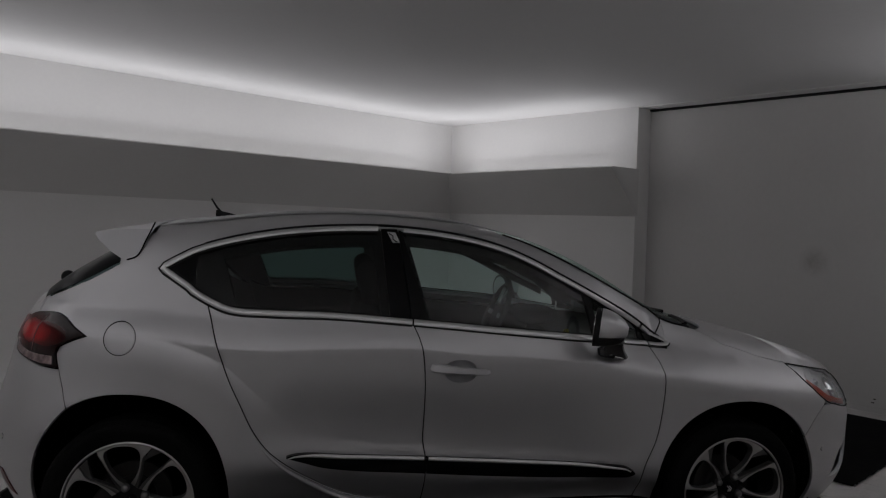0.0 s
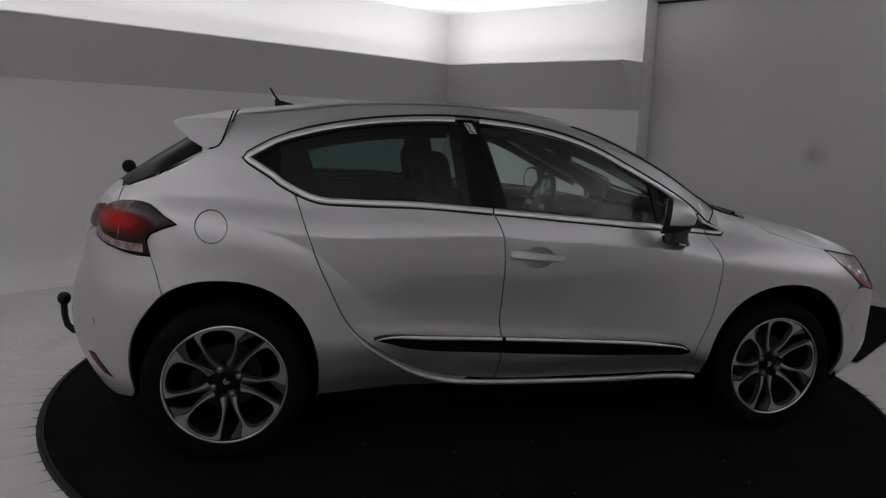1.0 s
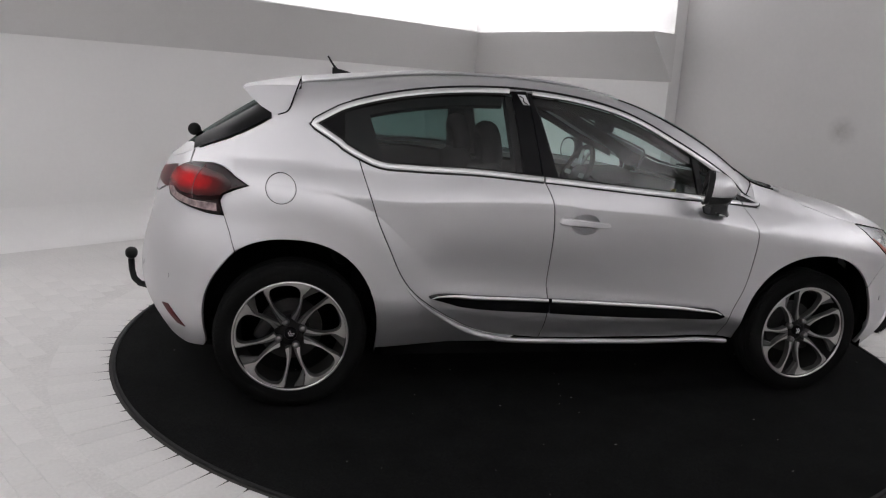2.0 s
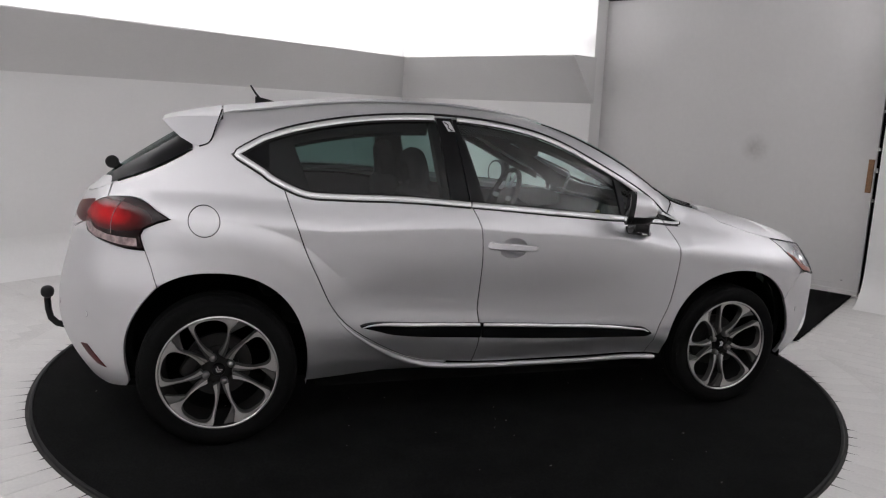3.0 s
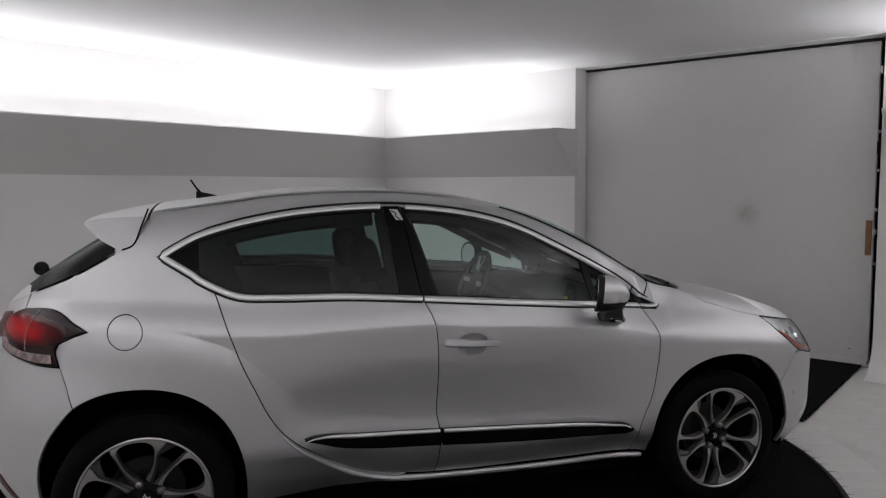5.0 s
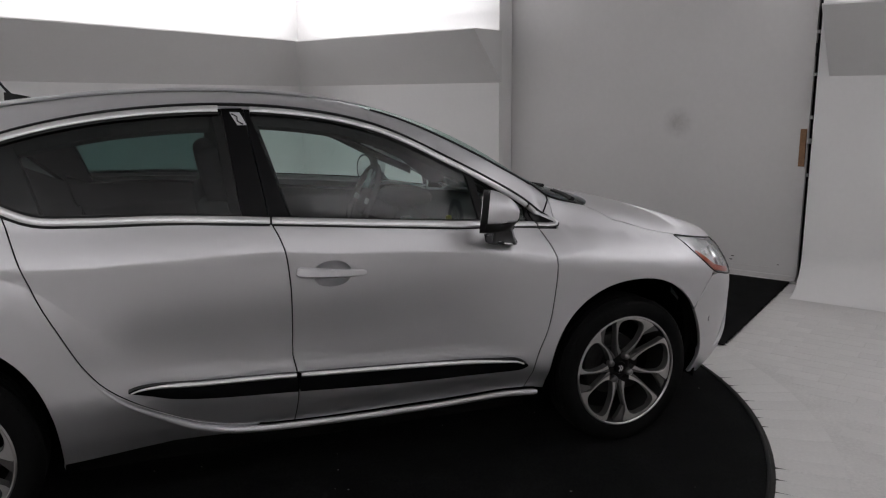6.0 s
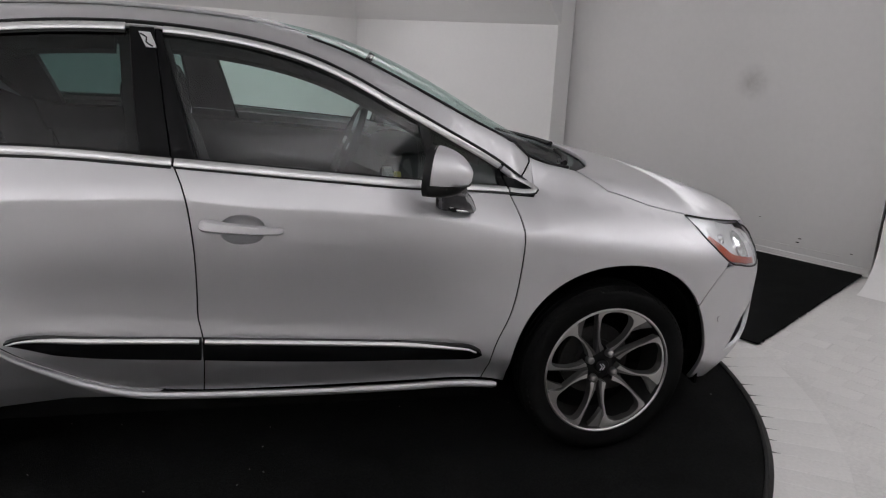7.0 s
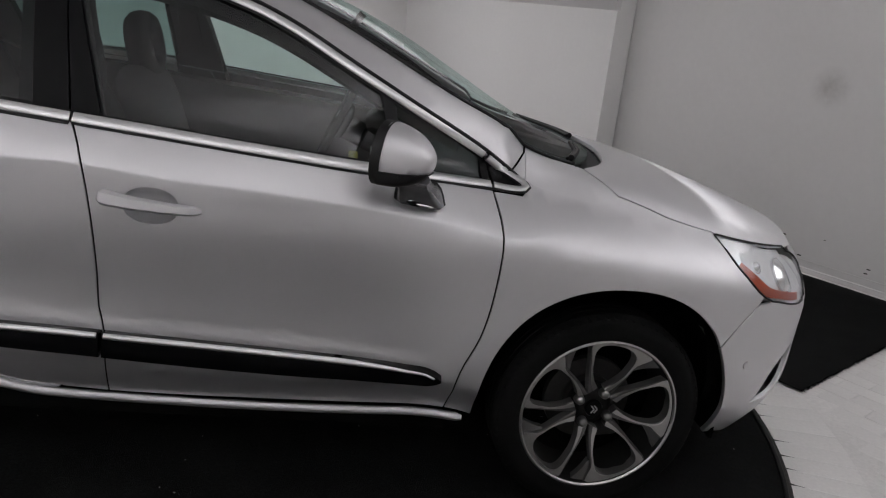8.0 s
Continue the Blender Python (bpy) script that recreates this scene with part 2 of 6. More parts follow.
def box(bm, a, b, bevel=0.0):
    """An upright box between two corners, with its edges taken off."""
    vs = bmesh.ops.create_cube(bm, size=1.0)["verts"]
    for v in vs:
        v.co = Vector([(a[i] + b[i]) / 2 + v.co[i] * (b[i] - a[i]) for i in range(3)])
    if bevel:
        es = list({e for v in vs for e in v.link_edges})
        bmesh.ops.bevel(bm, geom=es, offset=bevel, segments=2, affect="EDGES", profile=0.5)
    return bm


def boxes(*spans, bevel=0.0):
    bm = bmesh.new()
    for a, b in spans:
        box(bm, a, b, bevel)
    return bm


def prism(outline, axis, a, b, bm=None):
    """An outline of (p, q) drawn out along an axis: "u" takes p, q as v, z; "v" takes them as u, z; "z" as u, v."""
    bm = bm or bmesh.new()

    def at(p, q, d):
        return {"u": (d, p, q), "v": (p, d, q), "z": (p, q, d)}[axis]
    lo = [bm.verts.new(at(p, q, a)) for p, q in outline]
    hi = [bm.verts.new(at(p, q, b)) for p, q in outline]
    n = len(outline)
    bm.faces.new(lo), bm.faces.new(hi)
    for i in range(n):
        bm.faces.new((lo[i], lo[(i + 1) % n], hi[(i + 1) % n], hi[i]))
    return bm


def lathe(profile, segments=64, axis="y", start=0.0, end=360.0, bm=None):
    """A profile of (radius, offset) turned round an axis."""
    bm = bm or bmesh.new()
    full = end - start >= 359.9
    count = segments if full else segments + 1
    rings = []
    for i in range(count):
        a = radians(start + (end - start) * i / segments)
        c, s = math.cos(a), math.sin(a)
        rings.append([bm.verts.new({"y": (r * c, o, r * s), "z": (r * c, r * s, o), "x": (o, r * c, r * s)}[axis]) for r, o in profile])
    for i in range(segments):
        p, q = rings[i], rings[(i + 1) % count]
        for j in range(len(profile) - 1):
            bm.faces.new((p[j], p[j + 1], q[j + 1], q[j]))
    return bm


def sweep(path, ups, profile, bm=None, taper=None, closed=False, caps=True):
    """A closed profile of (across, up) carried along a path of points, each with its up direction."""
    bm = bm or bmesh.new()
    rings, n = [], len(path)
    for i, (p, up) in enumerate(zip(path, ups)):
        a, b = path[max(0, i - 1)], path[min(n - 1, i + 1)]
        if closed:
            a, b = path[i - 1], path[(i + 1) % n]
        t = (b - a).normalized()
        across = t.cross(up).normalized()
        up = across.cross(t).normalized()
        k = taper[i] if taper else 1.0
        rings.append([bm.verts.new(p + across * (x * k) + up * (y * k)) for x, y in profile])
    m = len(profile)
    for i in range(n if closed else n - 1):
        r, s = rings[i], rings[(i + 1) % n]
        for j in range(m):
            bm.faces.new((r[j], r[(j + 1) % m], s[(j + 1) % m], s[j]))
    if caps and not closed:
        bm.faces.new(rings[0][::-1]), bm.faces.new(rings[-1])
    return bm


def tube(points, radius, sides=10, bm=None, taper=None):
    pts = [Vector(p) for p in points]
    ups = []
    for i in range(len(pts)):
        t = (pts[min(i + 1, len(pts) - 1)] - pts[max(0, i - 1)]).normalized()
        ups.append(Vector((0, 1, 0)) if abs(t.y) < 0.8 else Vector((0, 0, 1)))
    ring = [(radius * math.cos(2 * math.pi * k / sides), radius * math.sin(2 * math.pi * k / sides)) for k in range(sides)]
    return sweep(pts, ups, ring, bm, taper)


def rounded(bm, centre, size, power=3.0, rings=14, segments=20):
    """A rounded block: between a ball (power 2) and a box."""
    def p(v):
        return math.copysign(abs(v) ** (2 / power), v)
    rows = []
    for i in range(rings + 1):
        a = -math.pi / 2 + math.pi * i / rings
        rows.append([bm.verts.new((centre[0] + size[0] / 2 * p(math.cos(a)) * p(math.cos(2 * math.pi * k / segments)),
                                   centre[1] + size[1] / 2 * p(math.cos(a)) * p(math.sin(2 * math.pi * k / segments)),
                                   centre[2] + size[2] / 2 * p(math.sin(a)))) for k in range(segments)])
    for i in range(rings):
        for k in range(segments):
            bm.faces.new((rows[i][k], rows[i][(k + 1) % segments], rows[i + 1][(k + 1) % segments], rows[i + 1][k]))
    bmesh.ops.remove_doubles(bm, verts=bm.verts, dist=1e-5)
    return bm


def ellipse_line(cx, cy, a, b, count=10):
    return [(cx + a * math.cos(2 * math.pi * k / count), cy + b * math.sin(2 * math.pi * k / count)) for k in range(count)]


# ---- the room ----
def build_room():
    t = 0.2
    white = "smooth white painted studio wall"
    thing("wall_back", boxes(((U0 - t, V1, 0), (U1, V1 + t, CEIL + 0.14))), WALL, white + " below a lit ledge", "wall", "structure", m=ROOM)
    thing("wall_front", boxes(((U0 - t, V0 - t, 0), (U1, V0, CEIL + 0.14))), WALL, white, "wall", "structure", m=ROOM)
    thing("wall_left", boxes(((U0 - t, V0, 0), (U0, V1, CEIL + 0.14))), WALL, white, "wall", "structure", m=ROOM)
    # the wall of the door: two piers and a shallow head over the opening
    thing("wall_door", boxes(((U1, DOOR_V1, 0), (U1 + 0.22, V1 + t, CEIL)), ((U1, V0 - t, 0), (U1 + 0.22, DOOR_V0, CEIL)),
                             ((U1 + 0.01, DOOR_V0, 2.672), (U1 + 0.22, DOOR_V1, CEIL))), WALL, "white painted wall with a wide door opening", "wall", "structure", m=ROOM)
    # added sheet whose dark colour gives the unlit gap round the door
    thing("wall_void", boxes(((U1 + 0.42, DOOR_V0 - 0.4, 0), (U1 + 0.5, DOOR_V1 + 0.4, CEIL))), VOID, "dark sheet standing in for the unlit space behind the sliding door", "wall", "structure", m=ROOM)
    ceil = prism([(U0 - t, CEIL + 0.15), (U0 - t, CEIL + 0.13), (U1, CEIL - 0.02), (U1 + 0.5, CEIL - 0.02), (U1 + 0.5, CEIL + 0.3), (U0 - t, CEIL + 0.3)], "v", V0 - t, V1 + t)
    thing("ceiling", ceil, CEILING, "plain white painted studio ceiling", "ceiling", "structure", m=ROOM)

    # sloping ledges with a trough for the light strip
    def ledge(name, wall, d, a, b, axis):
        prof = [(0, LEDGE_FOOT), (LEDGE, LEDGE_TOP - 0.012), (LEDGE, LEDGE_TOP), (LEDGE - 0.014, LEDGE_TOP), (LEDGE - 0.05, LEDGE_TOP - 0.055), (0, LEDGE_TOP - 0.055)]
        prof = [(wall + d * p, z) for p, z in prof]
        bm = prism(prof, axis, a, b)
        for v in bm.verts:                 # the old ceiling and ledges are a little out of level
            v.co.z += rise(v.co.x)
        return thing(name, bm, LEDGE_PAINT, "sloping white ledge hiding a light strip", "ledge", "structure", m=ROOM)
    for name, v in (("trim_ledge_end_a", DOOR_V1 - 0.027), ("trim_ledge_end_b", DOOR_V0 - 0.09)):
        prof = [(U1, LEDGE_FOOT + 0.001), (U1 - LEDGE, LEDGE_TOP - 0.011), (U1 - LEDGE, LEDGE_TOP + 0.001), (U1, LEDGE_TOP + 0.001)]
        thing(name, prism(prof, "v", v, v + 0.012), LEDGE_PAINT, "white end board of the ledge", "ledge", "structure", m=ROOM)
    ledge("trim_ledge_back", V1, -1, U0, U1, "u")
    ledge("trim_ledge_front", V0, 1, U0, U1, "u")
    ledge("trim_ledge_left", U0, 1, V0, V1, "v")
    ledge("trim_ledge_door_a", U1, -1, DOOR_V1 - 0.015, V1, "v")
    ledge("trim_ledge_door_b", U1, -1, V0, DOOR_V0 - 0.09, "v")
    for a, b in (((U0 + 0.3, V1 - 0.215, 2.012), (U1 - 0.3, V1 - 0.185, 2.018)), ((U1 - 0.215, DOOR_V1 + 0.1, 2.012), (U1 - 0.185, V1 - 0.3, 2.018)),
                 ((U1 - 0.215, V0 + 0.3, 2.012), (U1 - 0.185, DOOR_V0 - 0.2, 2.018)), ((U0 + 0.185, V0 + 0.3, 2.012), (U0 + 0.215, V1 - 0.3, 2.018)),
                 ((U0 + 0.3, V0 + 0.185, 2.012), (U1 - 0.3, V0 + 0.215, 2.018))):
        bm = boxes((a, b))
        for v in bm.verts:
            v.co.z += rise(v.co.x)
        thing("light_strip", bm, LED, "thin white light strip lying in the ledge trough", "light strip", group="cove lights", m=ROOM)

    # the foot of each wall runs into the floor in a hollow curve
    r = 0.3
    hollow = [(r * (1 - math.sin(radians(a))), r * (1 - math.cos(radians(a)))) for a in range(0, 91, 9)]

    def foot(name, wall, d, a, b, axis):
        prof = [(wall + d * p, z + 0.002) for p, z in hollow] + [(wall, 0.002)]
        thing(name, prism(prof, axis, a, b), WALL, "white hollow-curved foot of the studio wall", "cove", "structure", m=ROOM, smooth=30)
    foot("baseboard_back", V1, -1, U0, U1, "u")
    foot("baseboard_left", U0, 1, V0, V1 - r, "v")
    foot("baseboard_front", V0, 1, U0 + r, U1, "u")
    foot("baseboard_door_a", U1, -1, DOOR_V1, V1 - r, "v")
    foot("baseboard_door_b", U1, -1, V0 + r, DOOR_V0, "v")

    # the sliding door
    face = U1 + 0.23
    door = new("door_1")
    door.matrix_world = ROOM
    tagged(door, "large white painted sliding door, closed, lightly scuffed", "door", "", "structure")
    part("door_panel", boxes(((face, -1.362, 0.035), (face + 0.05, 1.335, 2.652)), bevel=0.004), DOOR_PAINT, door)
    part("bottom_rail", boxes(((face - 0.006, -1.355, 0.012), (face + 0.045, 1.33, 0.05)), bevel=0.004), DOOR_PAINT, door, "worn white bottom rail")
    part("scuff_line", boxes(((face - 0.0035, -1.15, 0.094), (face + 0.01, 1.2, 0.099))), MORTAR, door, "thin grey groove above the foot")
    part("pull_handle", boxes(((face - 0.012, -1.352, 0.925), (face + 0.01, -1.306, 1.212)), bevel=0.004), WOOD, door, "brown wooden pull handle")
    part("top_track", boxes(((face - 0.03, DOOR_V0 + 0.02, 2.655), (face + 0.08, DOOR_V1, 2.671))), VOID, door, "dark steel sliding track")
    for z in (1.06, 2.30):
        part("hinge_plate", boxes(((face - 0.008, 1.318, z - 0.055), (face + 0.01, 1.326, z + 0.055)), bevel=0.001), VOID, door, "small dark edge plate")
    edge = [(2.42, 0.03), (1.93, 0.012), (1.80, 0.05), (1.62, 0.012), (1.30, 0.014), (1.12, 0.02), (0.86, 0.012)]
    for z, h in edge:
        part("edge_fitting", boxes(((face - 0.02, -1.386, z - h), (face + 0.02, -1.366, z + h)), bevel=0.002), STEEL if h < 0.04 else VOID, door, "small metal edge fitting")
    rng = random.Random(3)
    for k in range(9):
        v, z, w = rng.uniform(-1.3, 0.6), rng.choice((0.11, 0.14, 0.19, 0.24)) + rng.uniform(-0.03, 0.03), rng.uniform(0.004, 0.012)
        part("scuff_mark", prism(ellipse_line(v, z, w * 1.6, w * 0.5), "u", face - 0.0012, face + 0.004), DIRT, door, "small dark scuff")
    thing("trim_threshold", boxes(((face - 0.06, DOOR_V0 + 0.01, 0.0), (face + 0.06, DOOR_V1, 0.012)), bevel=0.003), MORTAR, "worn pale door threshold strip", "threshold", "structure", m=ROOM)


build_room()


# ---- turntable and mat ----
TABLE = (0.0, 0.19)
TABLE_R, RING_R = 2.25, 2.53


def build_turntable():
    table = new("turntable")
    table.location = (TABLE[0], TABLE[1], 0)
    tagged(table, "round flush turntable covered in black carpet", "turntable")
    part("carpet_disc", lathe([(0.0001, 0.003), (1.0, 0.003), (TABLE_R - 0.03, 0.003), (TABLE_R - 0.022, 0.0), (TABLE_R - 0.022, -0.03)], 160, "z"), CARPET, table, smooth=50)
    part("rim", lathe([(TABLE_R - 0.024, -0.03), (TABLE_R - 0.022, 0.008), (TABLE_R - 0.014, 0.011), (TABLE_R - 0.007, 0.006), (TABLE_R - 0.005, -0.03)], 160, "z"), RUBBER, table, "black rubber edging", smooth=60)
    # the carpet runner from the turntable to the door, its edge a little frayed
    rng = random.Random(5)
    pts = []
    steps = 60
    for i in range(steps):
        pts.append((2.14 + 1.84 * i / steps, -1.375 + 0.05 * i / steps + rng.uniform(-0.005, 0.005)))
    for i in range(steps):
        pts.append((3.985, -1.325 + 2.58 * i / steps))
    for i in range(steps):
        pts.append((3.985 - 1.84 * i / steps, 1.265 + rng.uniform(-0.004, 0.004)))
    for i in range(steps):
        pts.append((2.14 + rng.uniform(-0.003, 0.003), 1.265 - 2.64 * i / steps))
    runner = thing("carpet_runner", prism(pts, "z", 0.0075, 0.0145), CARPET, "flat black carpet runner leading to the door", "mat", m=ROOM)
    # loose pile along its cut edges
    bm = bmesh.new()
    for i in range(900):
        q = rng.random()
        if rng.random() < 0.6:
            p, d = (2.14 + 1.84 * q, -1.375 + 0.05 * q), (rng.uniform(-0.6, 0.6), -1.0)
        else:
            p, d = (3.985 - 1.84 * q, 1.265), (rng.uniform(-0.6, 0.6), 1.0)
        ln, w = rng.uniform(0.004, 0.014), rng.uniform(0.0012, 0.0026)
        a = bm.verts.new((p[0] - w, p[1] - d[1] * 0.004, 0.012))
        b = bm.verts.new((p[0] + w, p[1] - d[1] * 0.004, 0.012))
        c = bm.verts.new((p[0] + d[0] * ln, p[1] + d[1] * ln, 0.004))
        e = bm.verts.new((p[0], p[1] - d[1] * 0.004, 0.015))
        bm.faces.new((a, b, c)), bm.faces.new((a, c, e)), bm.faces.new((b, e, c))
    tagged(part("edge_pile", bm, CARPET, runner, "frayed black pile along the cut edge"), kind="stuff")


def build_lint():
    """Specks of lint on the carpet."""
    rng = random.Random(17)
    bm = bmesh.new()
    for _ in range(90):
        a, r = rng.uniform(0, 2 * math.pi), TABLE_R * 0.96 * math.sqrt(rng.random())
        x, y, ln, t = TABLE[0] + r * math.cos(a), TABLE[1] + r * math.sin(a), rng.uniform(0.0015, 0.006), rng.uniform(0, math.pi)
        c, s = math.cos(t), math.sin(t)
        w = rng.uniform(0.0007, 0.0016)
        lo = [bm.verts.new((x + c * p - s * q, y + s * p + c * q, 0.0028)) for p, q in ((-ln, -w), (ln, -w), (ln * 0.8, w), (-ln, w))]
        hi = bm.verts.new((x, y, 0.0055))
        for i in range(4):
            bm.faces.new((lo[i], lo[(i + 1) % 4], hi))
    thing("lint", bm, LINT, "tiny pale specks of lint on the carpet", "lint", "stuff")


build_turntable()
build_lint()


# ---- the car body's surface ----
def curve(*keys):
    """A smooth function through (x, value) keys, level beyond its ends."""
    xs, vs = [k[0] for k in keys], [k[1] for k in keys]
    n = len(xs)
    sl = [(vs[i + 1] - vs[i]) / (xs[i + 1] - xs[i]) for i in range(n - 1)]
    tg = [sl[0]] + [0.5 * (sl[i - 1] + sl[i]) for i in range(1, n - 1)] + [sl[-1]]

    def f(x):
        if x <= xs[0]:
            return vs[0] + (x - xs[0]) * tg[0]
        if x >= xs[-1]:
            return vs[-1] + (x - xs[-1]) * tg[-1]
        i = 0
        while x > xs[i + 1]:
            i += 1
        h = xs[i + 1] - xs[i]
        s = (x - xs[i]) / h
        return ((1 + 2 * s) * (1 - s) ** 2 * vs[i] + s * (1 - s) ** 2 * h * tg[i]
                + s * s * (3 - 2 * s) * vs[i + 1] + s * s * (s - 1) * h * tg[i + 1])
    return f


def ramp(x, a, b):
    s = min(1.0, max(0.0, (x - a) / (b - a)))
    return s * s * (3 - 2 * s)


HUB_R, HUB_F, HUB_Z, WHEEL_R = -1.306, 1.306, 0.333, 0.333
X_REAR, X_FRONT = -1.55, 1.60            # where the flanks begin to wrap round the ends
WRAP_R, WRAP_F = 1.04, 1.10              # length of the quarter wraps
width_max = curve((-2.1, 0.80), (-1.75, 0.845), (-1.4, 0.885), (-1.0, 0.892), (-0.5, 0.908), (0.0, 0.914), (0.5, 0.904), (0.8, 0.889), (1.3, 0.888), (1.6, 0.86), (2.1, 0.80))
flank = curve((0.18, -0.125), (0.26, -0.076), (0.34, -0.047), (0.45, -0.033), (0.55, -0.029), (0.66, -0.0245), (0.75, -0.0175), (0.84, -0.0095), (0.90, -0.0042), (0.940, -0.0004), (0.945, -0.0008),
              (0.950, -0.0026), (0.975, -0.0142), (1.0, -0.0275), (1.03, -0.0455), (1.07, -0.068), (1.10, -0.078), (1.17, -0.101), (1.25, -0.131), (1.35, -0.178), (1.454, -0.238), (1.55, -0.298))
# the doors are hollowed above the side strip and tuck in below it
door_hollow = curve((0.20, -0.1030), (0.30, -0.0690), (0.36, -0.0450), (0.43, -0.0220), (0.47, -0.0205), (0.51, -0.0245), (0.54, -0.0295), (0.57, -0.0325), (0.60, -0.0315), (0.66, -0.0265), (0.72, -0.0185), (0.80, -0.0070), (0.86, -0.0009), (0.90, 0.0000))
shoulder_z = curve((-1.5, 1.03), (-1.27, 1.022), (-1.1, 0.996), (-0.83, 0.978), (-0.5, 0.986), (-0.15, 0.987), (0.03, 0.968), (0.31, 0.951), (0.79, 0.900), (0.95, 0.872), (1.05, 0.888), (1.14, 0.904), (1.25, 0.906), (1.37, 0.898), (1.55, 0.856))
haunch_r = curve((-2.1, 0.98), (-1.7, 1.012), (-1.49, 1.024), (-1.4, 1.024), (-1.27, 1.016), (-1.15, 0.993), (-1.04, 0.958), (-0.95, 0.914), (-0.82, 0.80), (-0.7, 0.68))
haunch_f = curve((0.8, 0.85), (0.935, 0.866), (1.01, 0.872), (1.10, 0.888), (1.24, 0.898), (1.36, 0.886), (1.49, 0.855), (1.56, 0.815), (1.7, 0.74))
edge_z = curve((-2.0, 1.03), (-1.85, 1.082), (-1.73, 1.137), (-1.55, 1.213), (-1.38, 1.302), (-1.2, 1.365), (-1.02, 1.400), (-0.77, 1.447), (-0.51, 1.472),
               (-0.25, 1.473), (0.04, 1.442), (0.21, 1.397), (0.34, 1.351), (0.5, 1.274), (0.66, 1.186), (0.83, 1.085), (1.0, 0.99), (1.2, 0.950), (1.4, 0.916), (1.6, 0.882), (1.8, 0.845), (2.0, 0.798), (2.2, 0.735))
top_z = curve((-2.05, 0.97), (-1.95, 1.03), (-1.85, 1.113), (-1.75, 1.19), (-1.56, 1.315), (-1.42, 1.40), (-1.28, 1.478), (-1.15, 1.495), (-0.99, 1.514), (-0.72, 1.538), (-0.44, 1.545), (-0.14, 1.533),
              (0.10, 1.507), (0.33, 1.460), (0.49, 1.407), (0.67, 1.326), (0.85, 1.229), (1.04, 1.124), (1.2, 1.050), (1.33, 1.026), (1.6, 0.972), (1.88, 0.892), (2.05, 0.836), (2.15, 0.796), (2.2, 0.77))
rear_x = curve((0.18, -1.91), (0.3, -1.995), (0.4, -2.045), (0.5, -2.065), (0.62, -2.055), (0.8, -2.008), (0.95, -1.972), (1.05, -1.922), (1.15, -1.86), (1.3, -1.72))
front_x = curve((0.15, 2.07), (0.25, 2.165), (0.35, 2.20), (0.5, 2.205), (0.65, 2.205), (0.75, 2.165), (0.85, 2.09), (0.95, 2.0))


def swell(d, reach):
    """1 above a crease, falling off at once below it."""
    if d <= 0:
        return 1.0
    return max(0.0, 1 - d / reach) ** 2.1


def half(x, z):
    """Half the body's width, before its ends are rounded."""
    lift = (shoulder_z(min(1.55, max(-1.5, x))) - 0.95) * ramp(z, 0.62, 0.88) * (1 - ramp(z, 1.0, 1.25))
    # the hollow above the side strip sinks forward with the strip
    sink = 0.07 * (min(0.8, max(-0.7, x)) + 0.14) * ramp(z, 0.34, 0.43) * (1 - ramp(z, 0.58, 0.82))
    w = width_max(x) + flank(z - lift)
    if z < 0.9 and -0.95 < x < 1.15:
        foot = 0.20 * (1 - ramp(z, 0.32, 0.46))
        w += door_hollow(z + sink) * ramp(x, -1.0, -0.45) * (1 - ramp(x, 0.5 + foot, 0.93 + foot))
    # the sheet below the rear door tucks in towards the sill
    w -= 0.034 * (1 - ramp(z, 0.25, 0.54)) * ramp(x, -2.1, -1.3) * (1 - ramp(x, -0.6, -0.3))
    w -= 0.030 * (1 - ramp(z, 0.20, 0.40)) * ramp(x, 1.5, 1.75)   # the front bumper tucks in at its foot
    w -= 0.25 * max(0.0, min(0.75, -1.0 - x)) ** 1.5 * ramp(z, 0.62, 1.02)
    fender = ramp(x, 0.45, 1.1)
    if fender > 0:
        t = max(0.0, (z - (edge_z(max(x, 1.0)) - 0.17)) / 0.17)
        w -= fender * 0.15 * min(t, 1.15) ** 2 * (1 - 0.62 * ramp(z, 0.97, 1.22))
    # full haunches over both wheels: the sheet above each crease lies further in
    if x < -0.6:
        w -= 0.032 * math.exp(-((x + 1.35) / 0.50) ** 4) * swell(haunch_r(x) - z, 0.13) - 0.006 * ramp(-x, 0.6, 1.0)
    if x > 0.7:
        w -= 0.010 * math.exp(-((x - 1.26) / 0.30) ** 2) * swell(haunch_f(x) - z, 0.11) - 0.004 * ramp(x, 0.7, 1.0)
    return w


def side(u, z):
    """A point of the right-hand flank; u runs along the car, and beyond the wheels round its ends."""
    if u < X_REAR:
        p = min(1.0, (X_REAR - u) / WRAP_R) * math.pi / 2
        x = X_REAR - (X_REAR - rear_x(z)) * math.sin(p)
        return Vector((x, -half(x, z) * math.cos(p), z))
    if u > X_FRONT:
        p = min(1.0, (u - X_FRONT) / WRAP_F) * math.pi / 2
        x = X_FRONT + (front_x(z) - X_FRONT) * math.sin(p)
        return Vector((x, -half(x, z) * math.cos(p), z))
    return Vector((u, -half(u, z), z))


def edge_y(x):
    z = edge_z(x)
    w = half(x, z)
    if x < X_REAR:
        w *= math.sqrt(max(0.02, 1 - ((X_REAR - x) / (X_REAR - rear_x(z))) ** 2))
    if x > X_FRONT:
        w *= math.sqrt(max(0.02, 1 - ((x - X_FRONT) / (front_x(z) - X_FRONT)) ** 2))
    return w


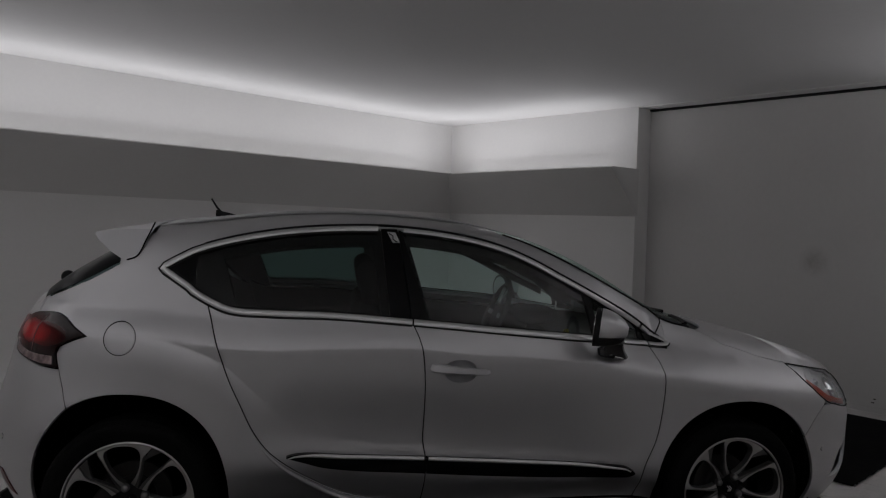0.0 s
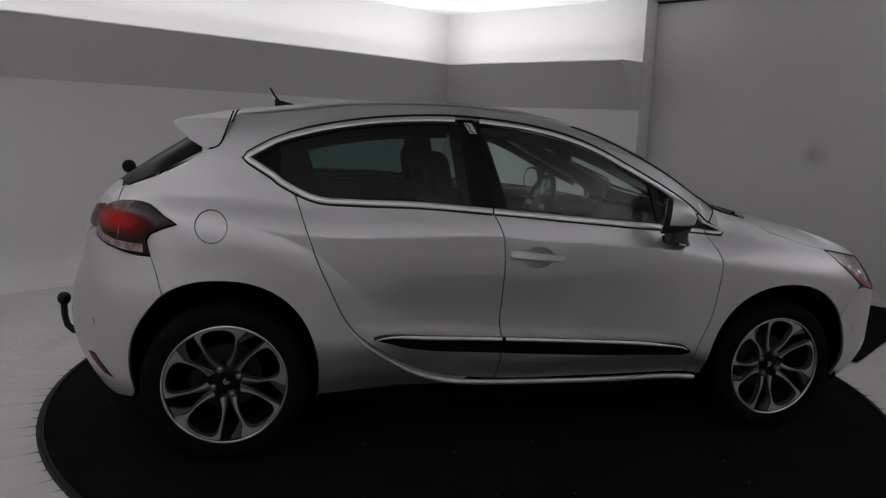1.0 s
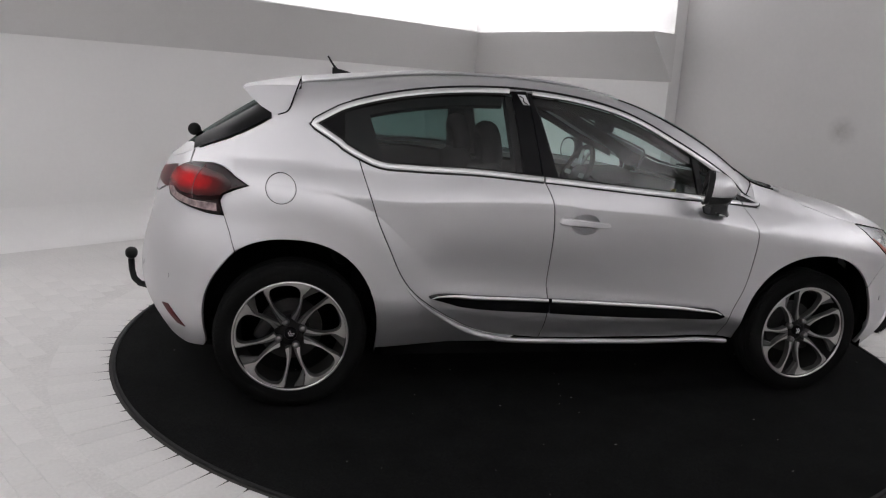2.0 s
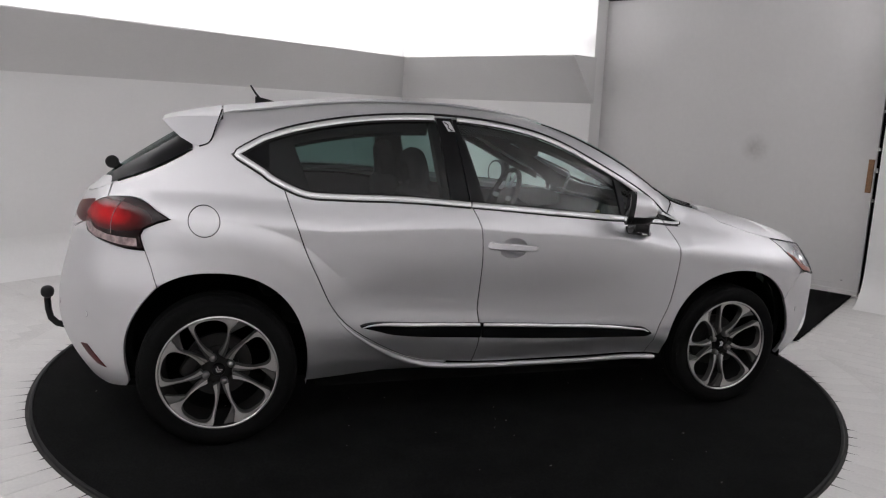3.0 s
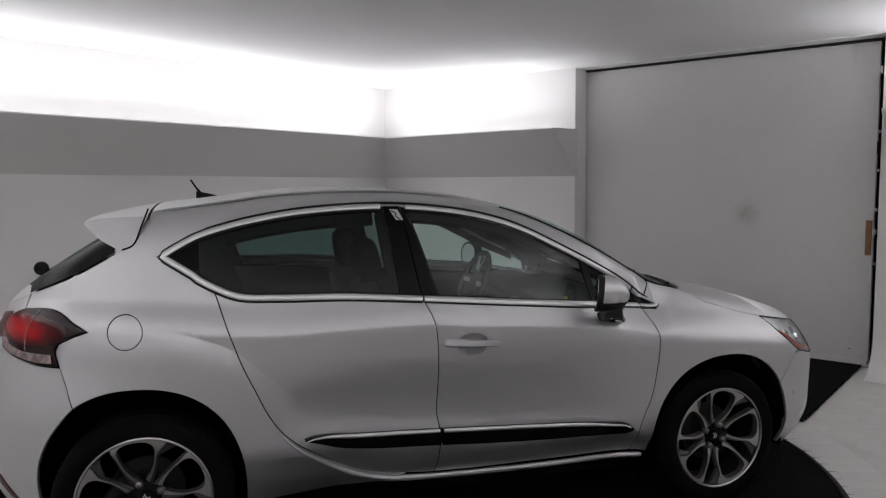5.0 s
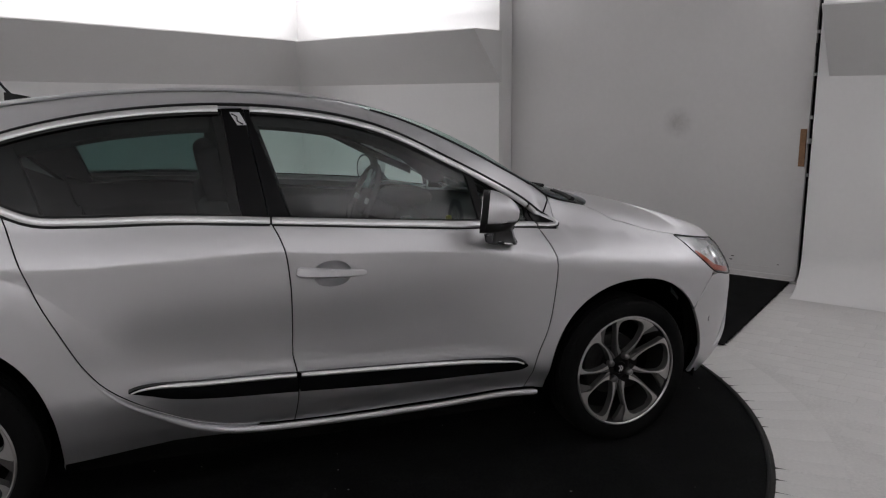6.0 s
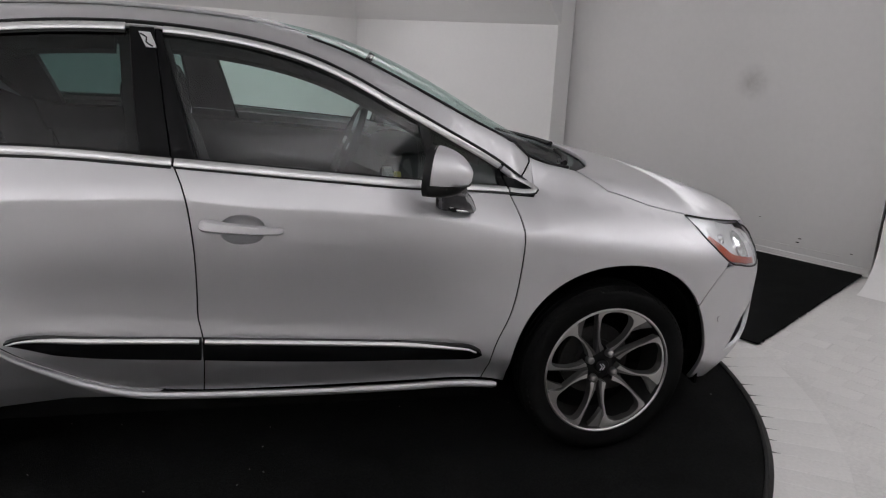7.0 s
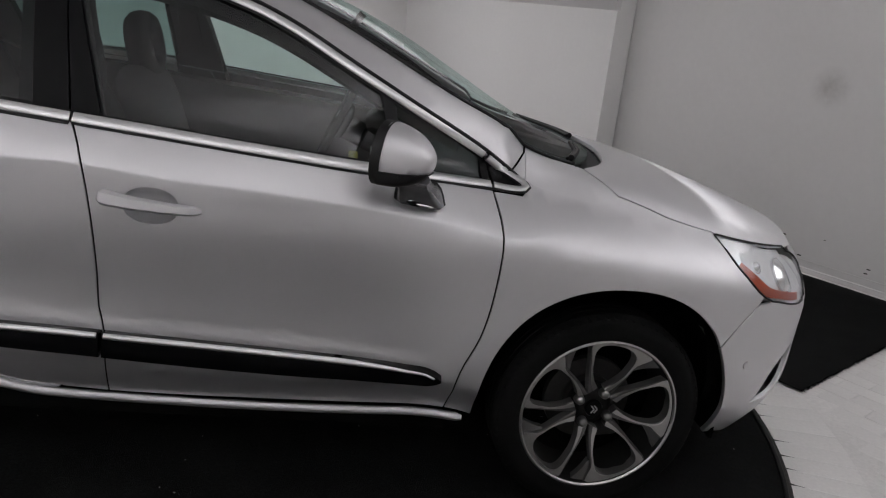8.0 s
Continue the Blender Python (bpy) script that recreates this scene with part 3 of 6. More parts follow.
def top(x, y):
    """A point of the upper surface: bonnet, windscreen, roof and rear window."""
    yw, zw, zt = edge_y(x), edge_z(x), top_z(x)
    a = min(1.0, abs(y) / yw)
    # from level at the middle to the slope of the flank at the edge
    b = ramp(x, 1.2, 1.6)                 # the bonnet rolls over more gently than the roof
    return Vector((x, y, zt - (zt - zw) * ((0.3 + 0.15 * b) * a ** 2 + (0.7 - 0.15 * b) * a ** (12 - 5 * b))))


def normal_of(fn, a, b):
    e = 0.004
    p, q = fn(a + e, b), fn(a - e, b)
    r, s = fn(a, b + e), fn(a, b - e)
    n = (p - q).cross(r - s)
    if n.length < 1e-12:
        return Vector((0, 0, 1))
    n.normalize()
    c = fn(a, b)
    out = Vector((c.x * 0.15, c.y, c.z - 0.6)) if fn is side else Vector((0, 0, 1))
    return n if n.dot(out) > 0 else -n


def smooth_line(pts, step=0.03):
    """A smooth line through the points."""
    out, n = [], len(pts)
    for i in range(n - 1):
        p0, p1, p2, p3 = pts[max(0, i - 1)], pts[i], pts[i + 1], pts[min(n - 1, i + 2)]
        k = max(1, int(math.dist(p1, p2) / step))
        for j in range(k):
            s = j / k
            out.append(tuple(0.5 * (2 * p1[c] + (p2[c] - p0[c]) * s + (2 * p0[c] - 5 * p1[c] + 4 * p2[c] - p3[c]) * s * s
                                    + (3 * p1[c] - p0[c] - 3 * p2[c] + p3[c]) * s ** 3) for c in (0, 1)))
    return out + [pts[-1]]


def graph(f, a, b, step=0.03):
    k = max(2, int(abs(b - a) / step))
    return [(a + (b - a) * i / k, f(a + (b - a) * i / k)) for i in range(k + 1)]


def ellipse(cx, cy, a, b, n=2.0, start=0.0, end=360.0, count=40):
    out = []
    full = abs(end - start) >= 359.9
    for i in range(count if full else count + 1):
        t = radians(start + (end - start) * i / count)
        c, s = math.cos(t), math.sin(t)
        out.append((cx + a * math.copysign(abs(c) ** (2 / n), c), cy + b * math.copysign(abs(s) ** (2 / n), s)))
    return out


def inside(p, poly):
    x, y = p
    hit, n = False, len(poly)
    for i in range(n):
        (x1, y1), (x2, y2) = poly[i], poly[i - 1]
        if (y1 > y) != (y2 > y) and x < (x2 - x1) * (y - y1) / (y2 - y1) + x1:
            hit = not hit
    return hit


def tidy(poly, step):
    """No doubled points, no long edges, anticlockwise."""
    out = []
    for p in poly:
        if not out or math.dist(p, out[-1]) > 0.002:
            out.append(tuple(p))
    if math.dist(out[0], out[-1]) < 0.002:
        out.pop()
    dense = []
    for i, p in enumerate(out):
        q = out[(i + 1) % len(out)]
        k = max(1, math.ceil(math.dist(p, q) / step))
        dense += [(p[0] + (q[0] - p[0]) * j / k, p[1] + (q[1] - p[1]) * j / k) for j in range(k)]
    area = sum(a[0] * b[1] - b[0] * a[1] for a, b in zip(dense, dense[1:] + dense[:1]))
    return dense if area > 0 else dense[::-1]


def inset(poly, d):
    out, n = [], len(poly)
    for i in range(n):
        a, p, b = poly[i - 1], poly[i], poly[(i + 1) % n]
        t1, t2 = Vector((p[0] - a[0], p[1] - a[1])).normalized(), Vector((b[0] - p[0], b[1] - p[1])).normalized()
        m = Vector((-t1.y - t2.y, t1.x + t2.x))
        if m.length < 0.3:
            m = Vector((-t1.y, t1.x))
        m.normalize()
        k = min(2.0, 1 / max(0.3, m.dot(Vector((-t1.y, t1.x)))))
        out.append((p[0] + m.x * d * k, p[1] + m.y * d * k))
    return out


class Skin:
    """Pieces of curved sheet gathered into one mesh, with true normals."""
    def __init__(self):
        self.v, self.n, self.f = [], [], []

    def patch(self, fn, poly, step=0.035, gap=0.0031, lip=0.014, off=0.0, holes=(), dish=None, mirror=False, seam=None, crease=()):
        poly = tidy(poly, step)
        if gap:
            poly = [p if seam and seam(*p) else q for p, q in zip(poly, inset(poly, gap))]
        loops = [poly] + [tidy(h, step * 0.5) for h in holes]
        pts, edges = [], []
        for lp in loops:
            s = len(pts)
            pts += lp
            edges += [(s + i, s + (i + 1) % len(lp)) for i in range(len(lp))]
        x0, x1 = min(p[0] for p in poly), max(p[0] for p in poly)
        y0, y1 = min(p[1] for p in poly), max(p[1] for p in poly)
        rim = np.array(pts)
        fold = []                           # close rows of points on both sides of a crease
        for a, b in crease:
            for p in ((a, b + 0.005), (a, b - 0.005)):
                if inside(p, poly) and not any(inside(p, h) for h in loops[1:]) and ((rim - p) ** 2).sum(1).min() > 0.004 ** 2:
                    fold.append(p)
        pts += fold
        if fold:
            rim = np.array(pts)
        for i in range(int((x1 - x0) / step) + 1):
            for j in range(int((y1 - y0) / step) + 1):
                p = (x0 + (i + 0.5) * step, y0 + (j + 0.5) * step)
                if inside(p, poly) and not any(inside(p, h) for h in loops[1:]) and ((rim - p) ** 2).sum(1).min() > (0.5 * step) ** 2:
                    pts.append(p)
        vs, _, fs, _, _, _ = geometry.delaunay_2d_cdt([Vector(p) for p in pts], edges, [], 0, 1e-6)
        tris = []
        for f in fs:
            c = sum((vs[i] for i in f), Vector((0, 0))) / len(f)
            if inside(c, poly) and not any(inside(c, h) for h in loops[1:]):
                tris.append(list(f))
        base = len(self.v)
        flip = -1 if mirror else 1
        place, nor = [], []
        for a in vs:
            n = normal_of(fn, a[0], a[1])
            p = fn(a[0], a[1]) + n * off
            if seam and seam(a[0], a[1]):
                # where flank and upper surface join, both take the mean normal
                q = fn(a[0], a[1])
                n = (normal_of(side, u_of(q.x, q.z), q.z) + normal_of(top, q.x, -edge_y(q.x) * 0.995)).normalized()
            if dish:
                p = p + n * dish(a[0], a[1])
            place.append(p), nor.append(n)
        if dish:
            # normals of the shaped sheet
            for k, a in enumerate(vs):
                e = 0.003
                g = [fn(a[0] + dx, a[1] + dy) + normal_of(fn, a[0] + dx, a[1] + dy) * (off + dish(a[0] + dx, a[1] + dy)) for dx, dy in ((e, 0), (-e, 0), (0, e), (0, -e))]
                n = (g[0] - g[1]).cross(g[2] - g[3])
                if n.length > 1e-12:
                    n.normalize()
                    nor[k] = n if n.dot(nor[k]) > 0 else -n
        used = {}
        for t in tris:
            p, q, r = (place[i] for i in t)
            if (q - p).cross(r - p).dot(nor[t[0]]) < 0:
                t.reverse()
            for a, b in zip(t, t[1:] + t[:1]):
                used[(a, b)] = True
        bound = [(a, b) for a, b in used if (b, a) not in used]
        for p, n in zip(place, nor):
            self.v.append((p.x, p.y * flip, p.z)), self.n.append((n.x, n.y * flip, n.z))
        for t in tris:
            t = [base + i for i in t]
            self.f.append(t[::-1] if mirror else t)
        if lip:
            outs = {}
            for a, b in bound:
                o = (place[b] - place[a]).cross(nor[a])
                if o.length > 1e-9:
                    o.normalize()
                for k in (a, b):
                    outs[k] = outs.get(k, Vector()) + o
            row = {}
            for k, o in outs.items():
                if o.length > 1e-9:
                    o.normalize()
                n, p = nor[k], place[k]
                e = (n + o).normalized()
                ids = []
                for q, w in ((p, (n * 0.85 + o * 0.5).normalized()), (p + o * 0.0012 - n * 0.0025, o), (p + o * 0.0012 - n * lip, o)):
                    ids.append(len(self.v))
                    self.v.append((q.x, q.y * flip, q.z)), self.n.append((w.x, w.y * flip, w.z))
                row[k] = ids
            for a, b in bound:
                for j in (0, 1):
                    q = [row[a][j], row[a][j + 1], row[b][j + 1], row[b][j]]
                    self.f.append(q[::-1] if mirror else q)
        return self

    def mesh(self, name, mat):
        me = bpy.data.meshes.new(name)
        me.from_pydata(self.v, [], self.f)
        for p in me.polygons:
            p.use_smooth = True
        me.normals_split_custom_set_from_vertices(self.n)
        me.materials.append(mat)
        return me


def both(name, patches, mat, parent, label=""):
    """A panel and its mirror image on the other flank. patches: (fn, outline, options)."""
    made = []
    for mirrored in (False, True):
        s = Skin()
        for fn, poly, opts in patches:
            s.patch(fn, poly, mirror=mirrored, **opts)
        made.append(part(name, s.mesh(name, mat), mat, parent[mirrored] if isinstance(parent, list) else parent, label))
    return made


def whole(name, patches, mat, parent, label=""):
    """A panel that runs across the car: each flank patch with its mirror image, in one mesh."""
    s = Skin()
    for fn, poly, opts in patches:
        s.patch(fn, poly, **opts)
        if fn is side:
            s.patch(fn, poly, mirror=True, **opts)
    return part(name, s.mesh(name, mat), mat, parent, label)


def u_of(x, z):
    """The wrap coordinate of the flank at x."""
    if x < X_REAR:
        return X_REAR - math.asin(min(1.0, (X_REAR - x) / (X_REAR - rear_x(z)))) / (math.pi / 2) * WRAP_R
    if x > X_FRONT:
        return X_FRONT + math.asin(min(1.0, (x - X_FRONT) / (front_x(z) - X_FRONT))) / (math.pi / 2) * WRAP_F
    return x


def on_edge(u, z):
    """Whether a point of the flank lies where the upper surface begins."""
    p = side(u, z)
    return (-1.42 < p.x < -1.0 or 1.0 < p.x < 1.60) and abs(z - edge_z(p.x)) < 0.002


def on_rim(x, y):
    return (-1.42 < x < -1.0 or 1.0 < x < 1.60) and abs(abs(y) - edge_y(x)) < 0.002


def edge_line(a, b, step=0.03):
    return [(u_of(x, z), z) for x, z in graph(edge_z, a, b, step)]


def edge_top(a, b, k=1.0, step=0.03, sign=-1):
    return [(x, sign * k * edge_y(x)) for x, _ in graph(edge_z, a, b, step)]


belt = curve((-1.235, 1.283), (-1.144, 1.222), (-1.027, 1.154), (-0.931, 1.115), (-0.783, 1.105), (-0.528, 1.099), (-0.18, 1.075), (0.14, 1.048), (0.56, 1.011), (0.80, 0.982), (0.985, 0.961))
win_top = curve((-1.235, 1.283), (-1.141, 1.341), (-1.019, 1.388), (-0.767, 1.443), (-0.504, 1.469), (-0.25, 1.471), (0.05, 1.438), (0.222, 1.395), (0.337, 1.349), (0.482, 1.274), (0.65, 1.186), (0.863, 1.070), (1.003, 0.973))
REAR_CUT = [(-1.023, 1.152), (-0.939, 0.898), (-0.880, 0.760), (-0.812, 0.618), (-0.722, 0.518), (-0.525, 0.391), (-0.388, 0.342), (-0.25, 0.322)]
MID_CUT = [(-0.180, 1.076), (-0.146, 0.99), (-0.130, 0.85), (-0.128, 0.70), (-0.130, 0.587), (-0.115, 0.508), (-0.119, 0.395), (-0.128, 0.309)]
FRONT_CUT = [(0.900, 0.969), (0.922, 0.871), (0.918, 0.694), (0.897, 0.57), (0.852, 0.45), (0.829, 0.300)]
sill_z = curve((-0.25, 0.320), (-0.128, 0.309), (0.334, 0.302), (0.89, 0.299))
REAR_ARCH = (-1.320, 0.33, 0.40, 0.458, 2.3)
FRONT_ARCH = (1.300, 0.31, 0.389, 0.434, 2.2)


def build_body(car):
    P = PAINT
    shoulder_line = lambda x: shoulder_z(x) - 0.005
    # doors
    rear_edge, mid, front = smooth_line(REAR_CUT), smooth_line(MID_CUT), smooth_line(FRONT_CUT)
    rear_door = graph(belt, -1.023, -0.180) + mid + graph(sill_z, -0.128, -0.25)[1:] + rear_edge[::-1]
    rear = both("rear_door", [(side, rear_door, dict(step=0.026, crease=graph(haunch_r, -1.0, -0.78, 0.014) + graph(shoulder_line, -0.92, -0.15, 0.02)))], P, car)
    cup = ellipse(0.017, 0.889, 0.068, 0.049, 2.2, count=36)
    front_door = graph(belt, -0.180, 0.900) + front + graph(sill_z, 0.833, -0.128)[1:] + mid[::-1]
    frontd = both("front_door", [(side, front_door, dict(holes=[cup], crease=graph(shoulder_line, -0.17, 0.9, 0.02)))], P, car)
    both("handle_cup", [(side, cup, dict(step=0.011, gap=0.0, lip=0.0, dish=lambda a, b: -0.066 * max(0.0, 1 - ((a - 0.017) / 0.069) ** 2 - ((b - 0.889) / 0.050) ** 2) ** 0.55))], P, frontd, "hollow cup behind the handle")
    for k, parent in enumerate(frontd):
        # grip bar: thick behind, narrower towards its front end
        s = -1 if k == 0 else 1
        path, ups, tp = [], [], []
        for i in range(21):
            q = 0.5 - 0.5 * math.cos(math.pi * i / 20)
            x, z = -0.103 + 0.240 * q, 0.905 - 0.020 * q
            out = 0.011 + 0.024 * math.sin(math.pi * min(1, max(0, q))) ** 0.55
            path.append(Vector((x, s * (half(x, z) + out - 0.012), z)))
            ups.append(Vector((0, s, 0.12)))
            tp.append((1.04 - 0.42 * q) * min(1.0, 0.72 + 9 * q, 0.62 + 6 * (1 - q)))
        ring = [(0.0200, -0.002), (0.0195, 0.003), (0.0125, 0.0100), (-0.0125, 0.0100), (-0.0195, 0.003), (-0.0200, -0.002), (-0.0125, -0.010), (0.0125, -0.010)]
        part("handle", sweep(path, ups, ring, taper=[max(0.3, min(1.0, v)) for v in tp]), P, parent, "silver grip bar", smooth=25)

    # black side strips with a bright upper bead
    strip_top = curve((-0.690, 0.534), (-0.653, 0.543), (-0.45, 0.536), (-0.14, 0.524), (0.70, 0.468), (0.77, 0.459), (0.802, 0.440))
    strip_low = curve((-0.690, 0.532), (-0.60, 0.509), (-0.546, 0.495), (-0.133, 0.463), (0.72, 0.425), (0.774, 0.427), (0.802, 0.438))
    for a, b, parent in ((-0.688, -0.122, rear), (-0.114, 0.800, frontd)):
        poly = graph(strip_low, a, b, 0.02) + graph(strip_top, b, a, 0.02)
        both("side_strip", [(side, poly, dict(step=0.02, gap=0.0, lip=0.042, off=0.034))], STRIP_BLACK, parent, "gloss black protective strip")
        for k, pr in enumerate(parent):
            s = 1 if k == 0 else -1
            pts = [side(x, strip_top(x) - 0.006) + normal_of(side, x, strip_top(x)) * 0.036 for x, _ in graph(strip_top, a + 0.006, b - (0.004 if a < -0.5 else 0.02), 0.025)]
            pts = [Vector((p.x, s * p.y, p.z)) for p in pts]
            ring = [(0.0085 * math.cos(q * math.pi / 4), 0.0055 * math.sin(q * math.pi / 4)) for q in range(8)]
            n = len(pts)
            tp = [min(1.0, (0.25 if a < -0.5 else 0.9) + 0.12 * i, (0.9 if a < -0.5 else 0.35) + 0.07 * (n - 1 - i)) for i in range(n)]
            part("strip_bead", sweep(pts, [Vector((0, -s, 0.35))] * n, ring, taper=tp), CHROME, pr, "bright silver bead", smooth=60)

    # rear quarter with fuel flap
    flap = ellipse(-1.355, 1.006, 0.067, 0.067, count=36)
    bump_gap = [(-1.549, 0.729), (-1.583, 0.81), (-1.622, 0.876)]
    tail_in = smooth_line([(-1.622, 0.876), (-1.652, 0.935), (-1.634, 0.962), (-1.56, 0.985), (-1.494, 1.008)], 0.02)
    tail_up = smooth_line([(-1.494, 1.008), (-1.59, 1.058), (-1.70, 1.083), (-1.84, 1.082), (-1.975, 1.071)], 0.02)
    arch_r = ellipse(*REAR_ARCH, start=-9, end=122, count=34)
    quarter = (rear_edge[6:] + [(-0.30, 0.285), (-0.55, 0.268), (-0.915, 0.262)] + arch_r + bump_gap[:1] + bump_gap[1:] + tail_in[1:] + tail_up[1:]
               + [(u_of(-1.74, 1.15), 1.15)] + edge_line(-1.72, -1.02) + graph(win_top, -1.019, -1.235)[1:] + graph(belt, -1.235, -1.023)[1:] + rear_edge[:6])
    both("quarter_panel", [(side, quarter, dict(holes=[flap], seam=on_edge, step=0.022, crease=graph(haunch_r, -1.6, -0.85, 0.014))),
                           (top, edge_top(-1.40, -1.27) + edge_top(-1.27, -1.40, 0.88), dict(gap=0.0, seam=on_rim))], P, car)
    # black ring laid in the flap's joint to darken it like shade
    for s in (1, -1):
        pts = [side(a, b) - normal_of(side, a, b) * 0.004 for a, b in flap + flap[:1]]
        part("joint_seal", tube([(p.x, s * p.y, p.z) for p in pts], 0.0034, 6), DEEP, car, "black ring standing in for the shade round the fuel flap", smooth=60)
    both("fuel_flap", [(side, flap, dict(step=0.02, gap=0.0045, off=-0.0005, crease=graph(haunch_r, -1.6, -0.9, 0.014)))], P, car)

    # front wing
    arch_f = ellipse(*FRONT_ARCH, start=182, end=35, count=36)
    head_low = smooth_line([(1.592, 0.883), (1.640, 0.829), (1.695, 0.785), (1.74, 0.750), (1.80, 0.717), (1.86, 0.704)], 0.02)
    bump_f = smooth_line([arch_f[-1], (1.698, 0.663), (1.767, 0.722)], 0.03)
    wing = front[::-1] + [(0.985, 0.962), (1.003, 0.974)] + edge_line(1.01, 1.585) + head_low[:-3] + bump_f[::-1] + arch_f[::-1] + [(0.866, 0.298)]
    wing_top = edge_top(1.0, 1.59) + [(1.587, 0.006 - edge_y(1.587)), (1.44, 0.014 - edge_y(1.44)), (1.286, -0.680), (1.19, -0.588), (1.10, -0.608), (1.0, -0.608)]
    both("front_wing", [(side, wing, dict(seam=on_edge, step=0.022, crease=graph(haunch_f, 0.93, 1.56, 0.014))), (top, wing_top, dict(gap=0.002, seam=on_rim))], P, car)

    # black strips laid deep in the panel joints in place of their shade
    lamp_joint = smooth_line([arch_f[-1], (1.698, 0.663), (1.767, 0.722)], 0.03)
    for line in (rear_edge, mid, front, smooth_line(bump_gap, 0.03), lamp_joint):
        for s in (1, -1):
            pts = [side(a, b) - normal_of(side, a, b) * 0.0055 for a, b in line]
            part("joint_seal", tube([(p.x, s * p.y, p.z) for p in pts], 0.0036, 6), DEEP, car, "black strip standing in for the shade in a panel joint", smooth=60)
    # sills
    for k in (0, 1):
        s = 1 if k == 0 else -1
        line = smooth_line([(-0.80, 0.592), (-0.715, 0.503), (-0.525, 0.377), (-0.388, 0.326), (-0.25, 0.306), (0.0, 0.298), (0.334, 0.296), (0.885, 0.295)], 0.03)
        pts = [side(a, b) + Vector((0, -0.004, -0.010 - 0.008 * ramp(a, -0.3, 0.5))) for a, b in line]
        ring = [(0.0135 * math.cos(q * math.pi / 5), 0.010 * math.sin(q * math.pi / 5)) for q in range(10)]
        n = len(pts)
        bm = sweep([Vector((p.x, s * p.y, p.z)) for p in pts], [Vector((0, -s, 0.3))] * n, ring, taper=[min(1.0, 0.15 + 0.07 * i, 0.6 + 0.4 * (n - 1 - i)) for i in range(n)])
        sk = part("sill", bm, P, car, "silver sill moulding under the doors", smooth=70)
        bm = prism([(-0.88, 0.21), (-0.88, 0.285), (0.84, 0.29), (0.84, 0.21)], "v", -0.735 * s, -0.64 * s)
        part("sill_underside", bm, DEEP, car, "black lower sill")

    # bumpers
    bump_low = [(1.75, 0.228), (1.87, 0.195), (2.2, 0.175), (2.70, 0.18)]
    fog = smooth_line([(1.848, 0.352), (1.93, 0.350), (2.01, 0.360), (2.07, 0.41), (2.105, 0.505), (2.03, 0.495), (1.935, 0.455), (1.848, 0.352)], 0.02)
    arch_ff = ellipse(*FRONT_ARCH, start=35, end=-8, count=12)
    arch_ff = [(FRONT_ARCH[0] + (x - FRONT_ARCH[0]) * (1 + 0.03 * ramp(i, 0, 9)), z) for i, (x, z) in enumerate(arch_ff)]
    head_bot = smooth_line([(1.86, 0.704), (1.95, 0.682), (2.06, 0.664), (2.13, 0.672), (2.19, 0.715)], 0.02)
    bumper = bump_f[::-1][1:][::-1] + head_low[-3:] + head_bot[1:] + [(2.30, 0.745), (2.45, 0.775), (2.70, 0.790)] + bump_low[::-1] + arch_ff[::-1]
    fb = whole("front_bumper", [(side, bumper, dict(holes=[fog]))], P, car)
    both("fog_recess", [(side, fog, dict(step=0.02, gap=0.0, lip=0.0, off=-0.035))], BLACK_PLASTIC, fb, "black fog lamp recess")
    both("grille", [(side, [(2.32, 0.36), (2.70, 0.36), (2.70, 0.66), (2.36, 0.66)], dict(gap=0.0, off=0.004))], GLOSS_BLACK, fb, "gloss black grille")
    arch_rr = ellipse(*REAR_ARCH, start=122, end=181, count=16)
    arch_rr = [(REAR_ARCH[0] + (x - REAR_ARCH[0]) * (1 + 0.07 * ramp(i, 0, 11)), z) for i, (x, z) in enumerate(arch_rr)]   # wider towards its foot
    rear_b = (arch_rr + [(-1.757, 0.285), (-1.79, 0.258), (-1.95, 0.238), (-2.3, 0.25), (-2.59, 0.26), (-2.59, 0.90), (-2.3, 0.905), (-2.13, 0.955), (-2.10, 0.94), (-2.06, 0.915)]
              + smooth_line([(-2.06, 0.915), (-1.969, 0.897), (-1.85, 0.884), (-1.745, 0.877), (-1.622, 0.876)], 0.03)[1:] + bump_gap[::-1][1:])
    rb = whole("rear_bumper", [(side, rear_b, {})], P, car)
    both("rear_reflector", [(side, [(-2.045, 0.428), (-1.985, 0.434), (-1.925, 0.380), (-1.885, 0.343), (-1.945, 0.350), (-2.005, 0.390)], dict(step=0.02, gap=0.0, lip=0.006, off=0.003))], DEEP_RED_LAMP, rb, "red reflector strip")
    for fn_u, fn_z, pr in ((1.756, 0.507, fb), (-1.975, 0.574, rb), (2.25, 0.50, fb), (-2.3, 0.56, rb)):
        both("parking_sensor", [(side, ellipse(fn_u, fn_z, 0.011, 0.011, count=16), dict(step=0.02, gap=0.0, lip=0.004, off=0.0035))], P, pr)
        both("sensor_ring", [(side, ellipse(fn_u, fn_z, 0.0116, 0.0116, count=16), dict(step=0.02, gap=0.0, lip=0.003, off=0.002))], BLACK_PLASTIC, pr)

    # bonnet, roof, tailgate
    hood_r = smooth_line([(1.195, -0.583), (1.285, -0.45), (1.345, -0.27), (1.375, 0.0), (1.345, 0.27), (1.285, 0.45), (1.195, 0.583)], 0.03)
    hood_side = [(1.195, -0.583), (1.286, -0.678), (1.44, 0.014 - edge_y(1.44)), (1.587, 0.006 - edge_y(1.587))]
